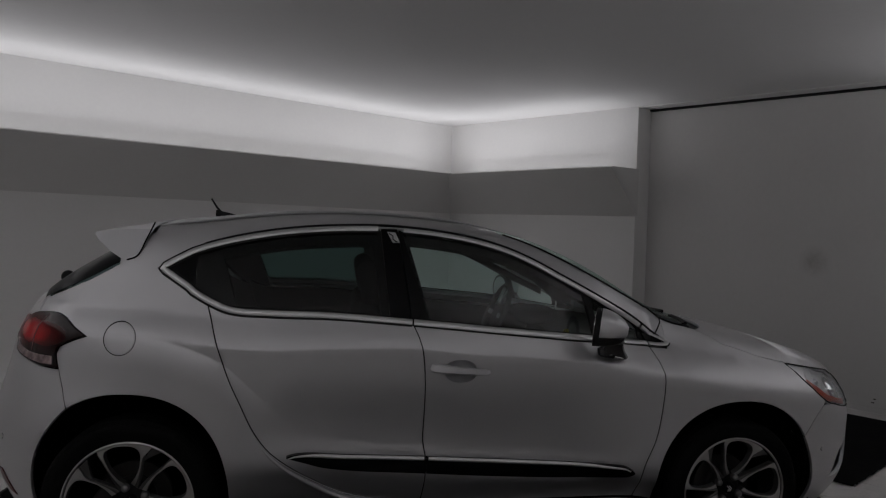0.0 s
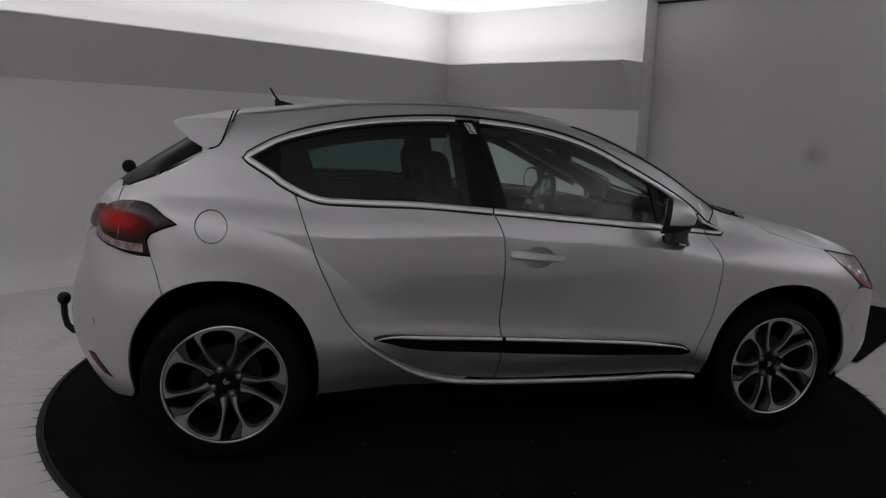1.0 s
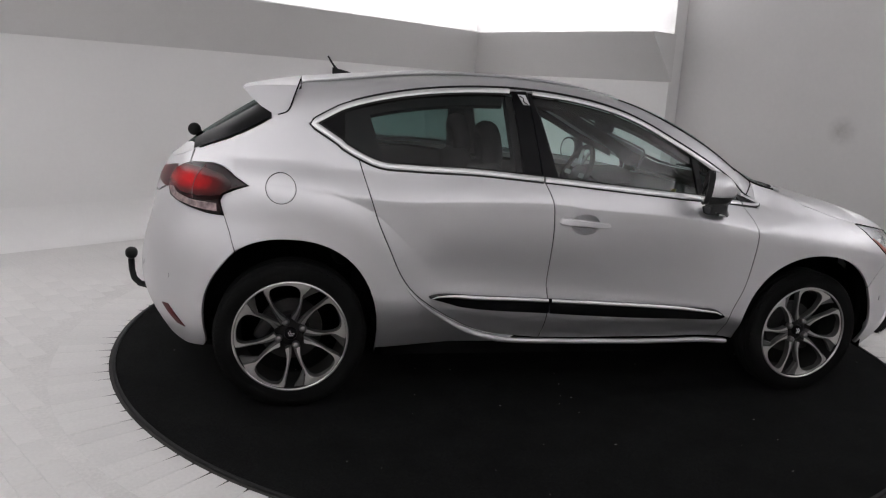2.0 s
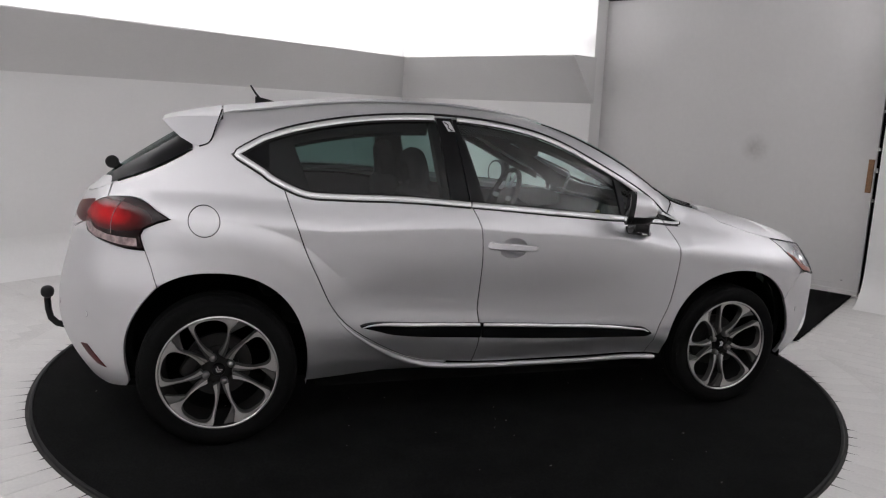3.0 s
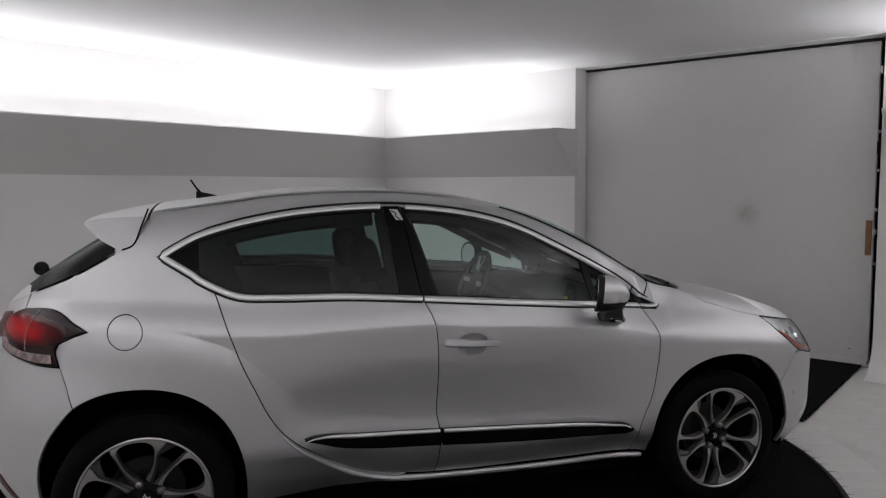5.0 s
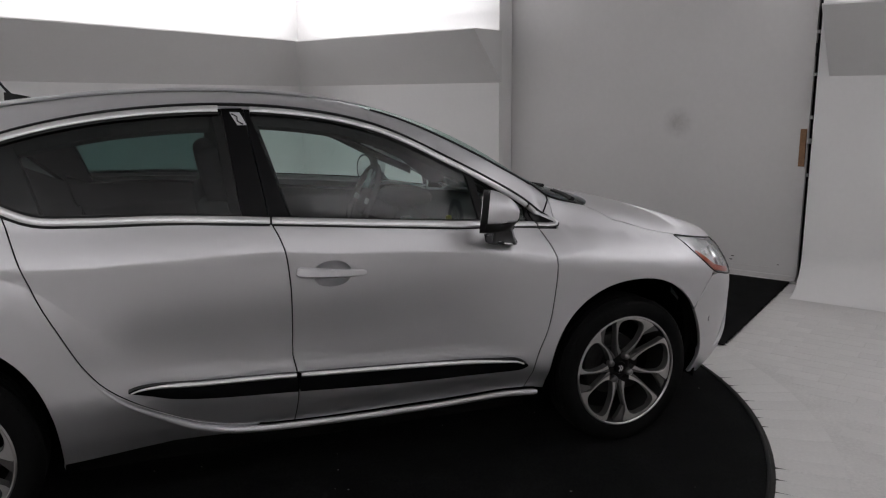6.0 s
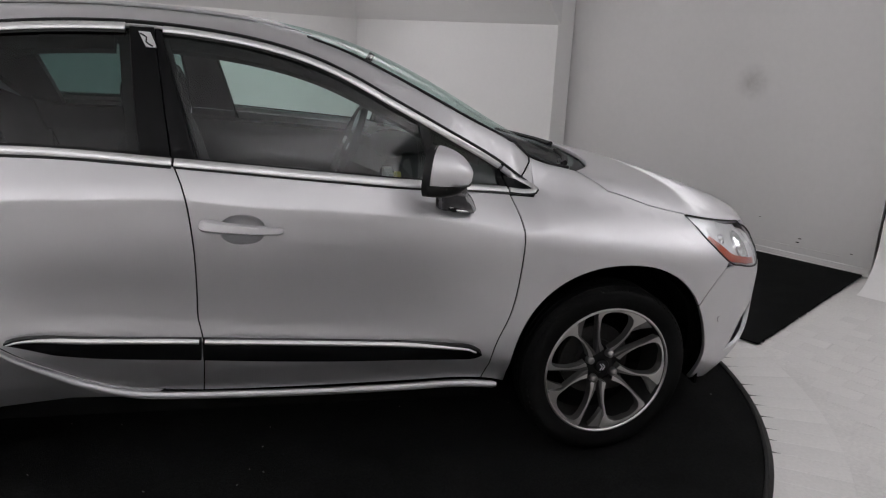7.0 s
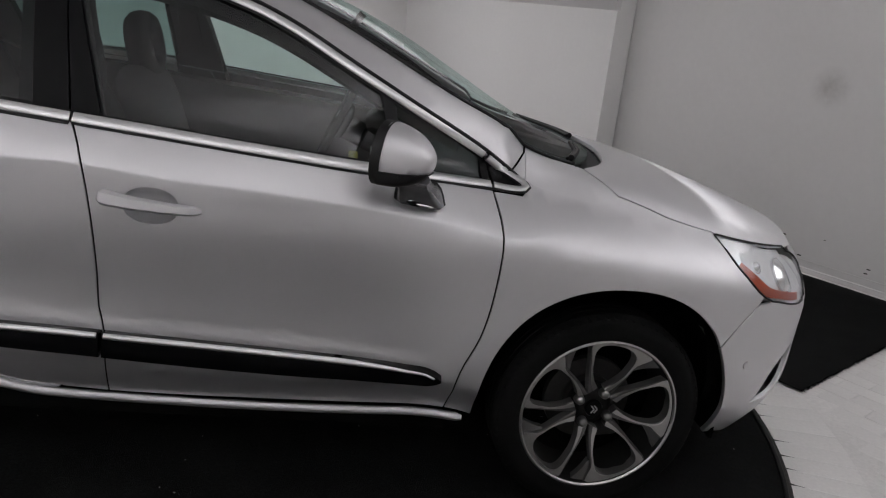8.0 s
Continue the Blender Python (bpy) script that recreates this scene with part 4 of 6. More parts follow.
    nose = edge_top(1.60, 2.02, 0.998) + smooth_line([(2.02, -0.998 * edge_y(2.02)), (2.07, -0.2), (2.085, 0.0)], 0.03)[1:]
    right = hood_side + nose
    bonnet = right + [(x, -y) for x, y in right[::-1]][1:] + hood_r[::-1][1:-1]
    whole("bonnet", [(top, bonnet, dict(step=0.04, seam=lambda x, y: x > 1.62))], P, car)
    post = curve((0.22, 0.86), (0.5, 0.905), (0.75, 0.898), (0.96, 0.842))
    scr = [(x, -post(x) * edge_y(x)) for x, _ in graph(edge_z, 0.22, 0.96, 0.04)] + smooth_line([(1.0, -0.612), (1.09, -0.608), (1.165, -0.578), (1.245, -0.44), (1.300, -0.26), (1.325, 0.0)], 0.03)
    scr_front = smooth_line([(0.22, -0.86 * edge_y(0.22)), (0.15, -0.3), (0.12, 0.0)], 0.04)
    screen = scr + [(x, -y) for x, y in scr[::-1]][1:] + [(x, -y) for x, y in scr_front][1:] + scr_front[::-1][1:-1]
    whole("windscreen", [(top, screen, dict(step=0.05, gap=0.004, lip=0.004))], GLASS_FRONT, car, "tinted curved windscreen")
    whole("screen_seal", [(top, [(0.955, -0.79 * edge_y(0.955)), (1.0, -0.602), (1.09, -0.600), (1.165, -0.572), (1.245, -0.434), (1.30, -0.26), (1.325, 0.0), (1.30, 0.26), (1.245, 0.434), (1.165, 0.572), (1.09, 0.60), (1.0, 0.602), (0.955, 0.79 * edge_y(0.955)),
                                  (0.98, 0.57), (1.07, 0.555), (1.14, 0.515), (1.215, 0.39), (1.27, 0.24), (1.295, 0.0), (1.27, -0.24), (1.215, -0.39), (1.14, -0.515), (1.07, -0.555), (0.98, -0.57)], dict(step=0.05, gap=0.0, lip=0.0, off=-0.012))], GLOSS_BLACK, car, "black band under the windscreen")
    cowl_r = smooth_line([(1.10, -0.585), (1.195, -0.520), (1.27, -0.30), (1.30, 0.0), (1.27, 0.30), (1.195, 0.520), (1.10, 0.585)], 0.03)
    cowl = hood_r + cowl_r[::-1]
    whole("cowl", [(top, cowl, dict(step=0.03, gap=0.0, lip=0.0, off=-0.020))], BLACK_PLASTIC, car, "black plastic scuttle below the windscreen")
    # screen pillars and roof edges
    strip_r = edge_top(-1.27, 0.22, 1.0) + edge_top(0.22, -1.27, 0.80)
    pillar = edge_top(0.22, 1.0, 1.0) + [(1.0, -0.610)] + [(x, -post(x) * edge_y(x)) for x, _ in graph(edge_z, 0.96, 0.22, 0.04)]
    both("roof_side", [(top, strip_r, dict(step=0.03, gap=0.0, lip=0.01, seam=on_rim)), (top, pillar, dict(step=0.03, gap=0.001, lip=0.01))], P, car)
    for s in (1, -1):
        line = [top(x, -s * (post(x) - 0.006) * edge_y(x)) + Vector((0, 0, 0.001)) for x, _ in graph(edge_z, 0.24, 0.96, 0.04)]
        line += [top(x, -s * y) + Vector((0, 0, 0.001)) for x, y in smooth_line([(1.0, 0.612), (1.09, 0.608), (1.165, 0.578)], 0.03)]
        part("screen_gasket", tube(line, 0.0055, 6), BLACK_PLASTIC, car, "black rubber windscreen gasket", smooth=60)
    roof_r = [(x, -0.795 * edge_y(x)) for x, _ in graph(edge_z, -1.27, 0.215, 0.05)]
    roof = roof_r + [(x, y) for x, y in scr_front][1:-1] + [(0.12, 0.0)] + [(x, -y) for x, y in scr_front[::-1]][1:-1] + [(x, -y) for x, y in roof_r[::-1]]
    whole("roof", [(top, roof, dict(step=0.05, gap=0.003))], P, car)
    for s in (1, -1):
        pts = [top(x, -s * 0.80 * edge_y(x)) + Vector((0, 0, 0.007)) for x, _ in graph(edge_z, -1.265, 0.24, 0.03)]
        n = len(pts)
        ring = [(0.011 * math.cos(q * math.pi / 4), 0.007 * math.sin(q * math.pi / 4)) for q in range(8)]
        part("roof_moulding", sweep(pts, [Vector((0, 0, 1))] * n, ring, taper=[min(1.0, 0.5 + 0.1 * i, 0.2 + 0.1 * (n - 1 - i)) for i in range(n)]), CHROME, car, "bright silver roof moulding", smooth=60)
    # rear window and tailgate
    back_r = [(x, -0.992 * edge_y(x)) for x, _ in graph(edge_z, -1.40, -1.72, 0.03)] + smooth_line([(-1.75, -0.93 * edge_y(-1.75)), (-1.80, -0.30), (-1.82, 0.0)], 0.04)
    back = back_r + [(x, -y) for x, y in back_r[::-1]][1:]
    whole("rear_window", [(top, back, dict(step=0.05, gap=0.003, lip=0.004))], GLASS_REAR, car, "dark rear window")
    lid_r = [(-1.755, -0.935 * edge_y(-1.755)), (-1.745, -0.998 * edge_y(-1.745))] + edge_top(-1.75, -1.893, 0.998) + [(-1.899, 0.0)]
    lid = lid_r + [(x, -y) for x, y in lid_r[::-1]][1:] + [(x, -y) for x, y in back_r[-8:-1]][::1] + back_r[-8:][::-1]
    gate = [(u_of(-1.75, 1.147), 1.147)] + [(-1.985, 1.070), (-2.10, 1.04), (-2.135, 0.97), (-2.14, 0.96), (-2.3, 0.910), (-2.59, 0.905)] + [(-2.59, 1.070)] + edge_line(-1.893, -1.76)
    whole("tailgate", [(side, gate, dict(gap=0.001)), (top, lid, dict(gap=0.0))], P, car)
    surround = edge_top(-1.40, -1.755, 0.992) + edge_top(-1.755, -1.40, 0.80)
    both("window_surround", [(top, surround, dict(step=0.03, gap=0.0, lip=0.0, off=0.002))], GLOSS_BLACK, car, "gloss black edge of the rear window")
    inner = smooth_line([(-2.106, 0.962), (-2.096, 1.034), (-2.12, 1.052), (-2.30, 1.030), (-2.42, 1.008), (-2.44, 0.985), (-2.40, 0.964), (-2.26, 0.950), (-2.15, 0.947), (-2.106, 0.962)], 0.02)
    both("inner_tail_lamp", [(side, inner, dict(step=0.025, gap=0.0, lip=0.006, off=0.0015))], DEEP_RED_LAMP, car, "smoked red lamp on the tailgate")
    # roof spoiler
    bm = bmesh.new()
    rows = []
    for t in [-1.0, -0.985, -0.965, -0.94, -0.9] + [-0.82 + 1.64 * i / 16 for i in range(17)] + [0.9, 0.94, 0.965, 0.985, 1.0]:
        k = abs(t)
        fin = ramp(k, 0.9, 1.0)             # the ends hang down as fins that carry on the pillars
        tail = -1.545 + 0.025 * k ** 3
        up = top(-1.275, k * 0.84 * edge_y(-1.275)).z
        rows.append([bm.verts.new((x, t * half(max(x, -1.42), z), z)) for x, z in (
            (-1.275, up + 0.003), (-1.36, up + 0.33 * (1.429 - up) + 0.005), (-1.46, up + 0.70 * (1.429 - up) + 0.004), (tail + 0.006, 1.431 - 0.006 * k), (tail, 1.423 - 0.006 * k), (tail + 0.016, 1.408 - 0.013 * fin),
            (-1.45, 1.378 - 0.031 * fin), (-1.385, 1.372 - 0.062 * fin), (-1.338, up - 0.085 - 0.035 * fin))])
    for p, q in zip(rows, rows[1:]):
        for j in range(8):
            bm.faces.new((p[j], p[j + 1], q[j + 1], q[j]))
        bm.faces.new((p[8], p[0], q[0], q[8]))
    bm.faces.new(rows[0]), bm.faces.new(rows[-1])
    for s in (1, -1):
        line = smooth_line([(-1.274, 1.472), (-1.289, 1.430), (-1.303, 1.393), (-1.317, 1.352), (-1.334, 1.326), (-1.372, 1.312)], 0.012)
        part("spoiler_joint", tube([(x, -s * (half(x, z) + 0.0005), z) for x, z in line], 0.0032, 6), DEEP, car, "dark joint in front of the spoiler", smooth=60)
    part("roof_spoiler", bm, P, car, "silver roof spoiler over the rear window", smooth=28)

    # unseen black sheet added behind the panels so that joints and wells read dark
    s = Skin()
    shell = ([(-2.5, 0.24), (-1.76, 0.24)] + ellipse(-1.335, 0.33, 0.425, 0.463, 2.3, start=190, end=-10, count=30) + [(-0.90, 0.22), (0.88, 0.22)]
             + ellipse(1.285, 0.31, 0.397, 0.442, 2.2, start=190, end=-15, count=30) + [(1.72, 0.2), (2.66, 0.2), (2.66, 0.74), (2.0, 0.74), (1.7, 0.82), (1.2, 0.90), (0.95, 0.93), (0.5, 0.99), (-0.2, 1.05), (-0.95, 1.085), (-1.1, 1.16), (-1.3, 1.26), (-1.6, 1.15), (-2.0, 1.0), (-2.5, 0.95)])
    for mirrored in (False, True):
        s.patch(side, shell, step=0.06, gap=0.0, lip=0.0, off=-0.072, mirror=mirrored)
    part("body_shell", s.mesh("body_shell", DEEP), DEEP, car, "unlit black sheet added behind the body panels")
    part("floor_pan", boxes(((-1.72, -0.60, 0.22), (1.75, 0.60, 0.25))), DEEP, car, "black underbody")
    for hx, arch in ((HUB_R, REAR_ARCH), (HUB_F, FRONT_ARCH)):
        for sgn in (-1, 1):
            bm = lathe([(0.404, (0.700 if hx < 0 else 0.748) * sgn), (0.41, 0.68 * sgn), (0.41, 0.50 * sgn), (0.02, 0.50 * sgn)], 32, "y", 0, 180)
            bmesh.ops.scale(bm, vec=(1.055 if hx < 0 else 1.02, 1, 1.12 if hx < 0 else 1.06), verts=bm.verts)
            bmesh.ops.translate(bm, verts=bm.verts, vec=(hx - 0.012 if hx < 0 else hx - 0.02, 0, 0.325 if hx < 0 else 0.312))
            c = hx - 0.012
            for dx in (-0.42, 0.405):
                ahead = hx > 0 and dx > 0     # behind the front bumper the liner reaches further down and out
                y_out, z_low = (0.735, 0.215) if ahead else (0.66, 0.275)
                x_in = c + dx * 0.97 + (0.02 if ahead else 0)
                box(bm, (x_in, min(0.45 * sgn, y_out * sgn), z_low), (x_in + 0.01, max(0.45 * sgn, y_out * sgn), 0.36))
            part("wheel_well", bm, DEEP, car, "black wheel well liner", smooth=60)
    return rear, frontd


def build_windows(car, rear, frontd):
    def pil(a, z0, b, z1):
        return lambda z: a + (b - a) * (z - z0) / (z1 - z0)
    rear_e, split, front_e = pil(-0.275, 1.097, -0.312, 1.453), pil(-0.185, 1.08, -0.240, 1.46), pil(-0.112, 1.075, -0.222, 1.445)
    b_in, t_in = 0.020, 0.016
    low = lambda x: belt(x) + b_in
    up = lambda x: win_top(x) - t_in
    # side glass
    rear_glass = [(-1.19, 1.283)] + graph(low, -1.165, -0.277) + graph(up, -0.312, -1.165)
    both("door_glass", [(side, rear_glass, dict(gap=0.0, lip=0.004, off=-0.006, step=0.06))], GLASS_REAR, rear, "dark tinted window glass")
    front_glass = graph(low, -0.108, 0.62) + graph(up, 0.56, -0.218)
    both("door_glass", [(side, front_glass, dict(gap=0.0, lip=0.004, off=-0.006, step=0.06))], GLASS_FRONT, frontd, "green-tinted window glass")
    tri = graph(low, 0.655, 0.865) + graph(up, 0.845, 0.60)
    both("quarter_glass", [(side, tri, dict(gap=0.0, lip=0.004, off=-0.006, step=0.05))], GLASS_FRONT, frontd, "small triangular window")
    # black pillars
    both("pillar_trim", [(side, [(rear_e(1.10), 1.095), (split(1.08) - 0.003, 1.085), (split(1.46) - 0.003, 1.466), (rear_e(1.46), 1.466)], dict(gap=0.0, off=0.002, lip=0.012)),
                         ], GLOSS_BLACK, rear, "gloss black pillar cover")
    both("window_corner", [(side, [(-1.215, 1.283), (-1.15, 1.235), (-1.08, 1.195), (-1.08, 1.35), (-1.15, 1.322)], dict(gap=0.0, off=-0.004, lip=0.006))], GLOSS_BLACK, rear, "gloss black window corner")
    both("pillar_trim", [(side, [(split(1.08) + 0.003, 1.083), (front_e(1.075), 1.076), (front_e(1.445), 1.455), (split(1.46) + 0.003, 1.462)], dict(gap=0.0, off=0.002, lip=0.012))], GLOSS_BLACK, frontd, "gloss black pillar cover")
    both("divider", [(side, [(0.62, 1.018), (0.655, 1.013), (0.60, 1.195), (0.565, 1.215)], dict(gap=0.0, off=0.0, lip=0.012, step=0.03))], BLACK_PLASTIC, frontd, "black window divider bar")
    both("corner_trim", [(side, [(0.872, 0.985), (0.893, 0.982), (0.873, 1.050), (0.855, 1.060)], dict(gap=0.0, off=0.0, lip=0.01, step=0.03))], GLOSS_BLACK, frontd, "black corner post")
    both("corner_trim", [(side, [(0.905, 0.985), (0.975, 0.976), (0.985, 0.980), (0.882, 1.045)], dict(gap=0.0, off=-0.002, lip=0.01, step=0.03))], GLOSS_BLACK, frontd, "black corner panel")
    # small bright badge on the pillar
    both("pillar_badge", [(side, [(-0.285, 1.452), (-0.252, 1.450), (-0.232, 1.408), (-0.262, 1.408)], dict(step=0.02, gap=0.0, off=0.006, lip=0.005))], CHROME, rear, "small bright pillar badge")
    for k, pr in enumerate(rear):
        s = 1 if k == 0 else -1
        pts = [side(a, b) + Vector((0, -0.0075, 0)) for a, b in smooth_line([(-0.280, 1.448), (-0.262, 1.438), (-0.262, 1.424), (-0.243, 1.412)], 0.008)]
        part("badge_line", tube([(p.x, s * p.y, p.z) for p in pts], 0.0025, 6), GLOSS_BLACK, pr, "fine dark line on the badge", smooth=60)

    # bright frames round the windows, each with a black gasket outside
    def frame_bar(name, line, parent, width=0.0105, proud=0.006, gasket=True, ends=False):
        for k in (0, 1):
            s = 1 if k == 0 else -1
            pts, ups = [], []
            for a, b in line:
                n = normal_of(side, a, b)
                p = side(a, b) + n * (proud - 0.004)
                pts.append(Vector((p.x, s * p.y, p.z))), ups.append(Vector((n.x, s * n.y, n.z)))
            c = len(pts)
            ring = [(-width, 0.0), (-width * 0.96, 0.0036), (-width * 0.84, 0.0056), (0.0, 0.0059), (width * 0.84, 0.0056), (width * 0.96, 0.0036), (width, 0.0), (width * 0.9, -0.006), (-width * 0.9, -0.006)]
            bar = part(name, sweep(pts, ups, ring), CHROME, parent[k], "satin chrome window frame", smooth=60)
            if gasket:
                gk = [((width + (0.0085 if parent is rear else 0.006)) * math.cos(q * math.pi / 4), 0.0035 * math.sin(q * math.pi / 4)) for q in range(8)]
                part("window_gasket", sweep(pts, [u for u in ups], gk), BLACK_PLASTIC, parent[k], "black rubber window gasket", smooth=60)
    lowline = lambda x: belt(x) + 0.008
    upline = lambda x: win_top(x) - 0.008
    corner = [(-1.1, win_top(-1.1) - 0.008), (-1.165, 1.316), (-1.205, 1.292), (-1.214, 1.281), (-1.202, 1.272), (-1.15, 1.240), (-1.10, 1.209)]
    rear_line = graph(upline, -0.325, -1.08, 0.03) + smooth_line(corner, 0.012) + graph(lowline, -1.08, -0.185, 0.03)
    frame_bar("window_frame", rear_line, rear, 0.0130)
    frame_bar("window_frame", graph(upline, -0.215, 0.868, 0.03), frontd, 0.0112)
    frame_bar("window_frame", graph(lowline, -0.178, 0.893, 0.03), frontd, 0.0140)
    tip = [(0.880, win_top(0.880) - 0.008), (0.93, win_top(0.93) - 0.009), (0.968, 0.997), (0.992, 0.985), (0.998, 0.978), (0.988, 0.972), (0.95, 0.972), (0.902, 0.978)]
    frame_bar("window_tip", smooth_line(tip, 0.012), [car, car], 0.0115)

    # roof edge gasket: dark line between frame and roof
    for s in (1, -1):
        pts = [side(x, win_top(x) + 0.008) + normal_of(side, x, win_top(x)) * 0.001 for x, _ in graph(win_top, -1.05, 0.98, 0.035)]
        part("door_seal", tube([(p.x, s * p.y, p.z) for p in pts], 0.0065, 6), BLACK_PLASTIC, car, "black seal along the door tops", smooth=60)


def build_lamps(car):
    # tail lamps: smoked body with a painted red glow, pale lower band
    outer = (smooth_line([(-1.622, 0.876), (-1.652, 0.935), (-1.634, 0.962), (-1.56, 0.985), (-1.494, 1.008)], 0.02)
             + smooth_line([(-1.494, 1.008), (-1.59, 1.058), (-1.70, 1.083), (-1.84, 1.082), (-1.975, 1.071), (-2.09, 1.035), (-2.115, 0.975), (-2.06, 0.915)], 0.02)[1:]
             + smooth_line([(-2.06, 0.915), (-1.969, 0.897), (-1.85, 0.884), (-1.745, 0.877), (-1.622, 0.876)], 0.02)[1:])
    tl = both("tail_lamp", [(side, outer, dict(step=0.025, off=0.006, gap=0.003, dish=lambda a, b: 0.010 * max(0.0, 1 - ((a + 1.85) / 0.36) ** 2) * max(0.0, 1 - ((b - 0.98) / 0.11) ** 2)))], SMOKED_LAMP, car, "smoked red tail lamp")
    dome = lambda a, b: 0.010 * max(0.0, 1 - ((a + 1.85) / 0.36) ** 2) * max(0.0, 1 - ((b - 0.98) / 0.11) ** 2)
    # a fine rib down the middle of the lens, and a clearer edge at the corner
    for k, pr in enumerate(tl):
        sg = 1 if k == 0 else -1
        line = [side(a, b) + normal_of(side, a, b) * (0.0075 + dome(a, b)) for a, b in smooth_line([(-1.79, 1.074), (-1.825, 1.045), (-1.845, 1.01), (-1.848, 0.96), (-1.84, 0.925)], 0.012)]
        part("lens_rib", tube([(p.x, sg * p.y, p.z) for p in line], 0.0014, 6), CLEAR_LAMP, pr, "fine pale rib across the lens", smooth=60)
    pale = [(-1.664, 0.889), (-1.745, 0.888), (-1.85, 0.892), (-1.965, 0.903), (-2.04, 0.921), (-2.085, 0.953), (-2.04, 0.957), (-1.983, 0.933), (-1.87, 0.918), (-1.76, 0.918), (-1.667, 0.920)]
    clear = both("clear_light", [(side, pale, dict(step=0.025, gap=0.0, lip=0.003, off=0.0078, dish=dome))], CLEAR_LAMP, tl, "pale reversing lamp band")
    # head lamps
    shape = (smooth_line([(1.592, 0.881), (1.640, 0.829), (1.695, 0.785), (1.74, 0.750), (1.80, 0.717), (1.86, 0.704), (1.95, 0.682), (2.06, 0.664), (2.13, 0.672), (2.19, 0.715)], 0.02)
             + smooth_line([(2.19, 0.715), (2.205, 0.75), (2.15, 0.785), (2.07, 0.806)], 0.02)[1:] + edge_line(1.915, 1.60, 0.03))
    bowl = lambda a, b: -0.022 * max(0.0, 1 - ((a - 1.93) / 0.30) ** 2 - ((b - 0.765) / 0.10) ** 2) ** 0.6 - 0.004
    hl = both("head_lamp", [(side, shape, dict(step=0.025, gap=0.001, lip=0.02, dish=bowl))], LAMP_WHITE, car, "clear head lamp with amber indicator")
    for k, pr in enumerate(hl):
        s = 1 if k == 0 else -1
        pts = []
        for a, b in shape[::2] + shape[:1]:
            p = side(a, b) + normal_of(side, a, b) * 0.0005
            pts.append((p.x, s * p.y, p.z))
        part("lamp_gasket", tube(pts, 0.0034, 6), BLACK_PLASTIC, pr, "black rubber lamp gasket", smooth=60)
    both("lens", [(side, shape, dict(step=0.03, gap=0.003, lip=0.006, off=0.002))], GLASS_LAMP, hl, "clear lamp lens")
    amber = smooth_line([(1.652, 0.830), (1.70, 0.792), (1.745, 0.758), (1.80, 0.727), (1.87, 0.713), (1.96, 0.692), (2.05, 0.675)], 0.02) + smooth_line([(2.05, 0.698), (1.96, 0.715), (1.88, 0.735), (1.82, 0.752), (1.765, 0.785), (1.71, 0.815), (1.665, 0.838)], 0.02)
    both("indicator", [(side, amber, dict(step=0.02, gap=0.0, lip=0.01, off=-0.006))], AMBER, hl, "amber indicator strip")
    for u, z, r in ((1.985, 0.757, 0.062), (1.80, 0.812, 0.022)):
        for k, pr in enumerate(hl):
            s = 1 if k == 0 else -1
            n = normal_of(side, u, z)
            c = side(u, z) - n * 0.030
            bm = lathe([(0.0005, 0.022), (r * 0.5, 0.018), (r * 0.85, 0.004), (r, 0.010), (r * 1.08, 0.008), (r * 1.08, -0.02)], 28, "z")
            turn = Vector((n.x, s * n.y, n.z)).to_track_quat("Z", "Y").to_matrix().to_4x4()
            bmesh.ops.transform(bm, matrix=Matrix.Translation((c.x, s * c.y, c.z)) @ turn, verts=bm.verts)
            part("reflector", bm, REFLECTOR, pr, "bright round reflector", smooth=60)


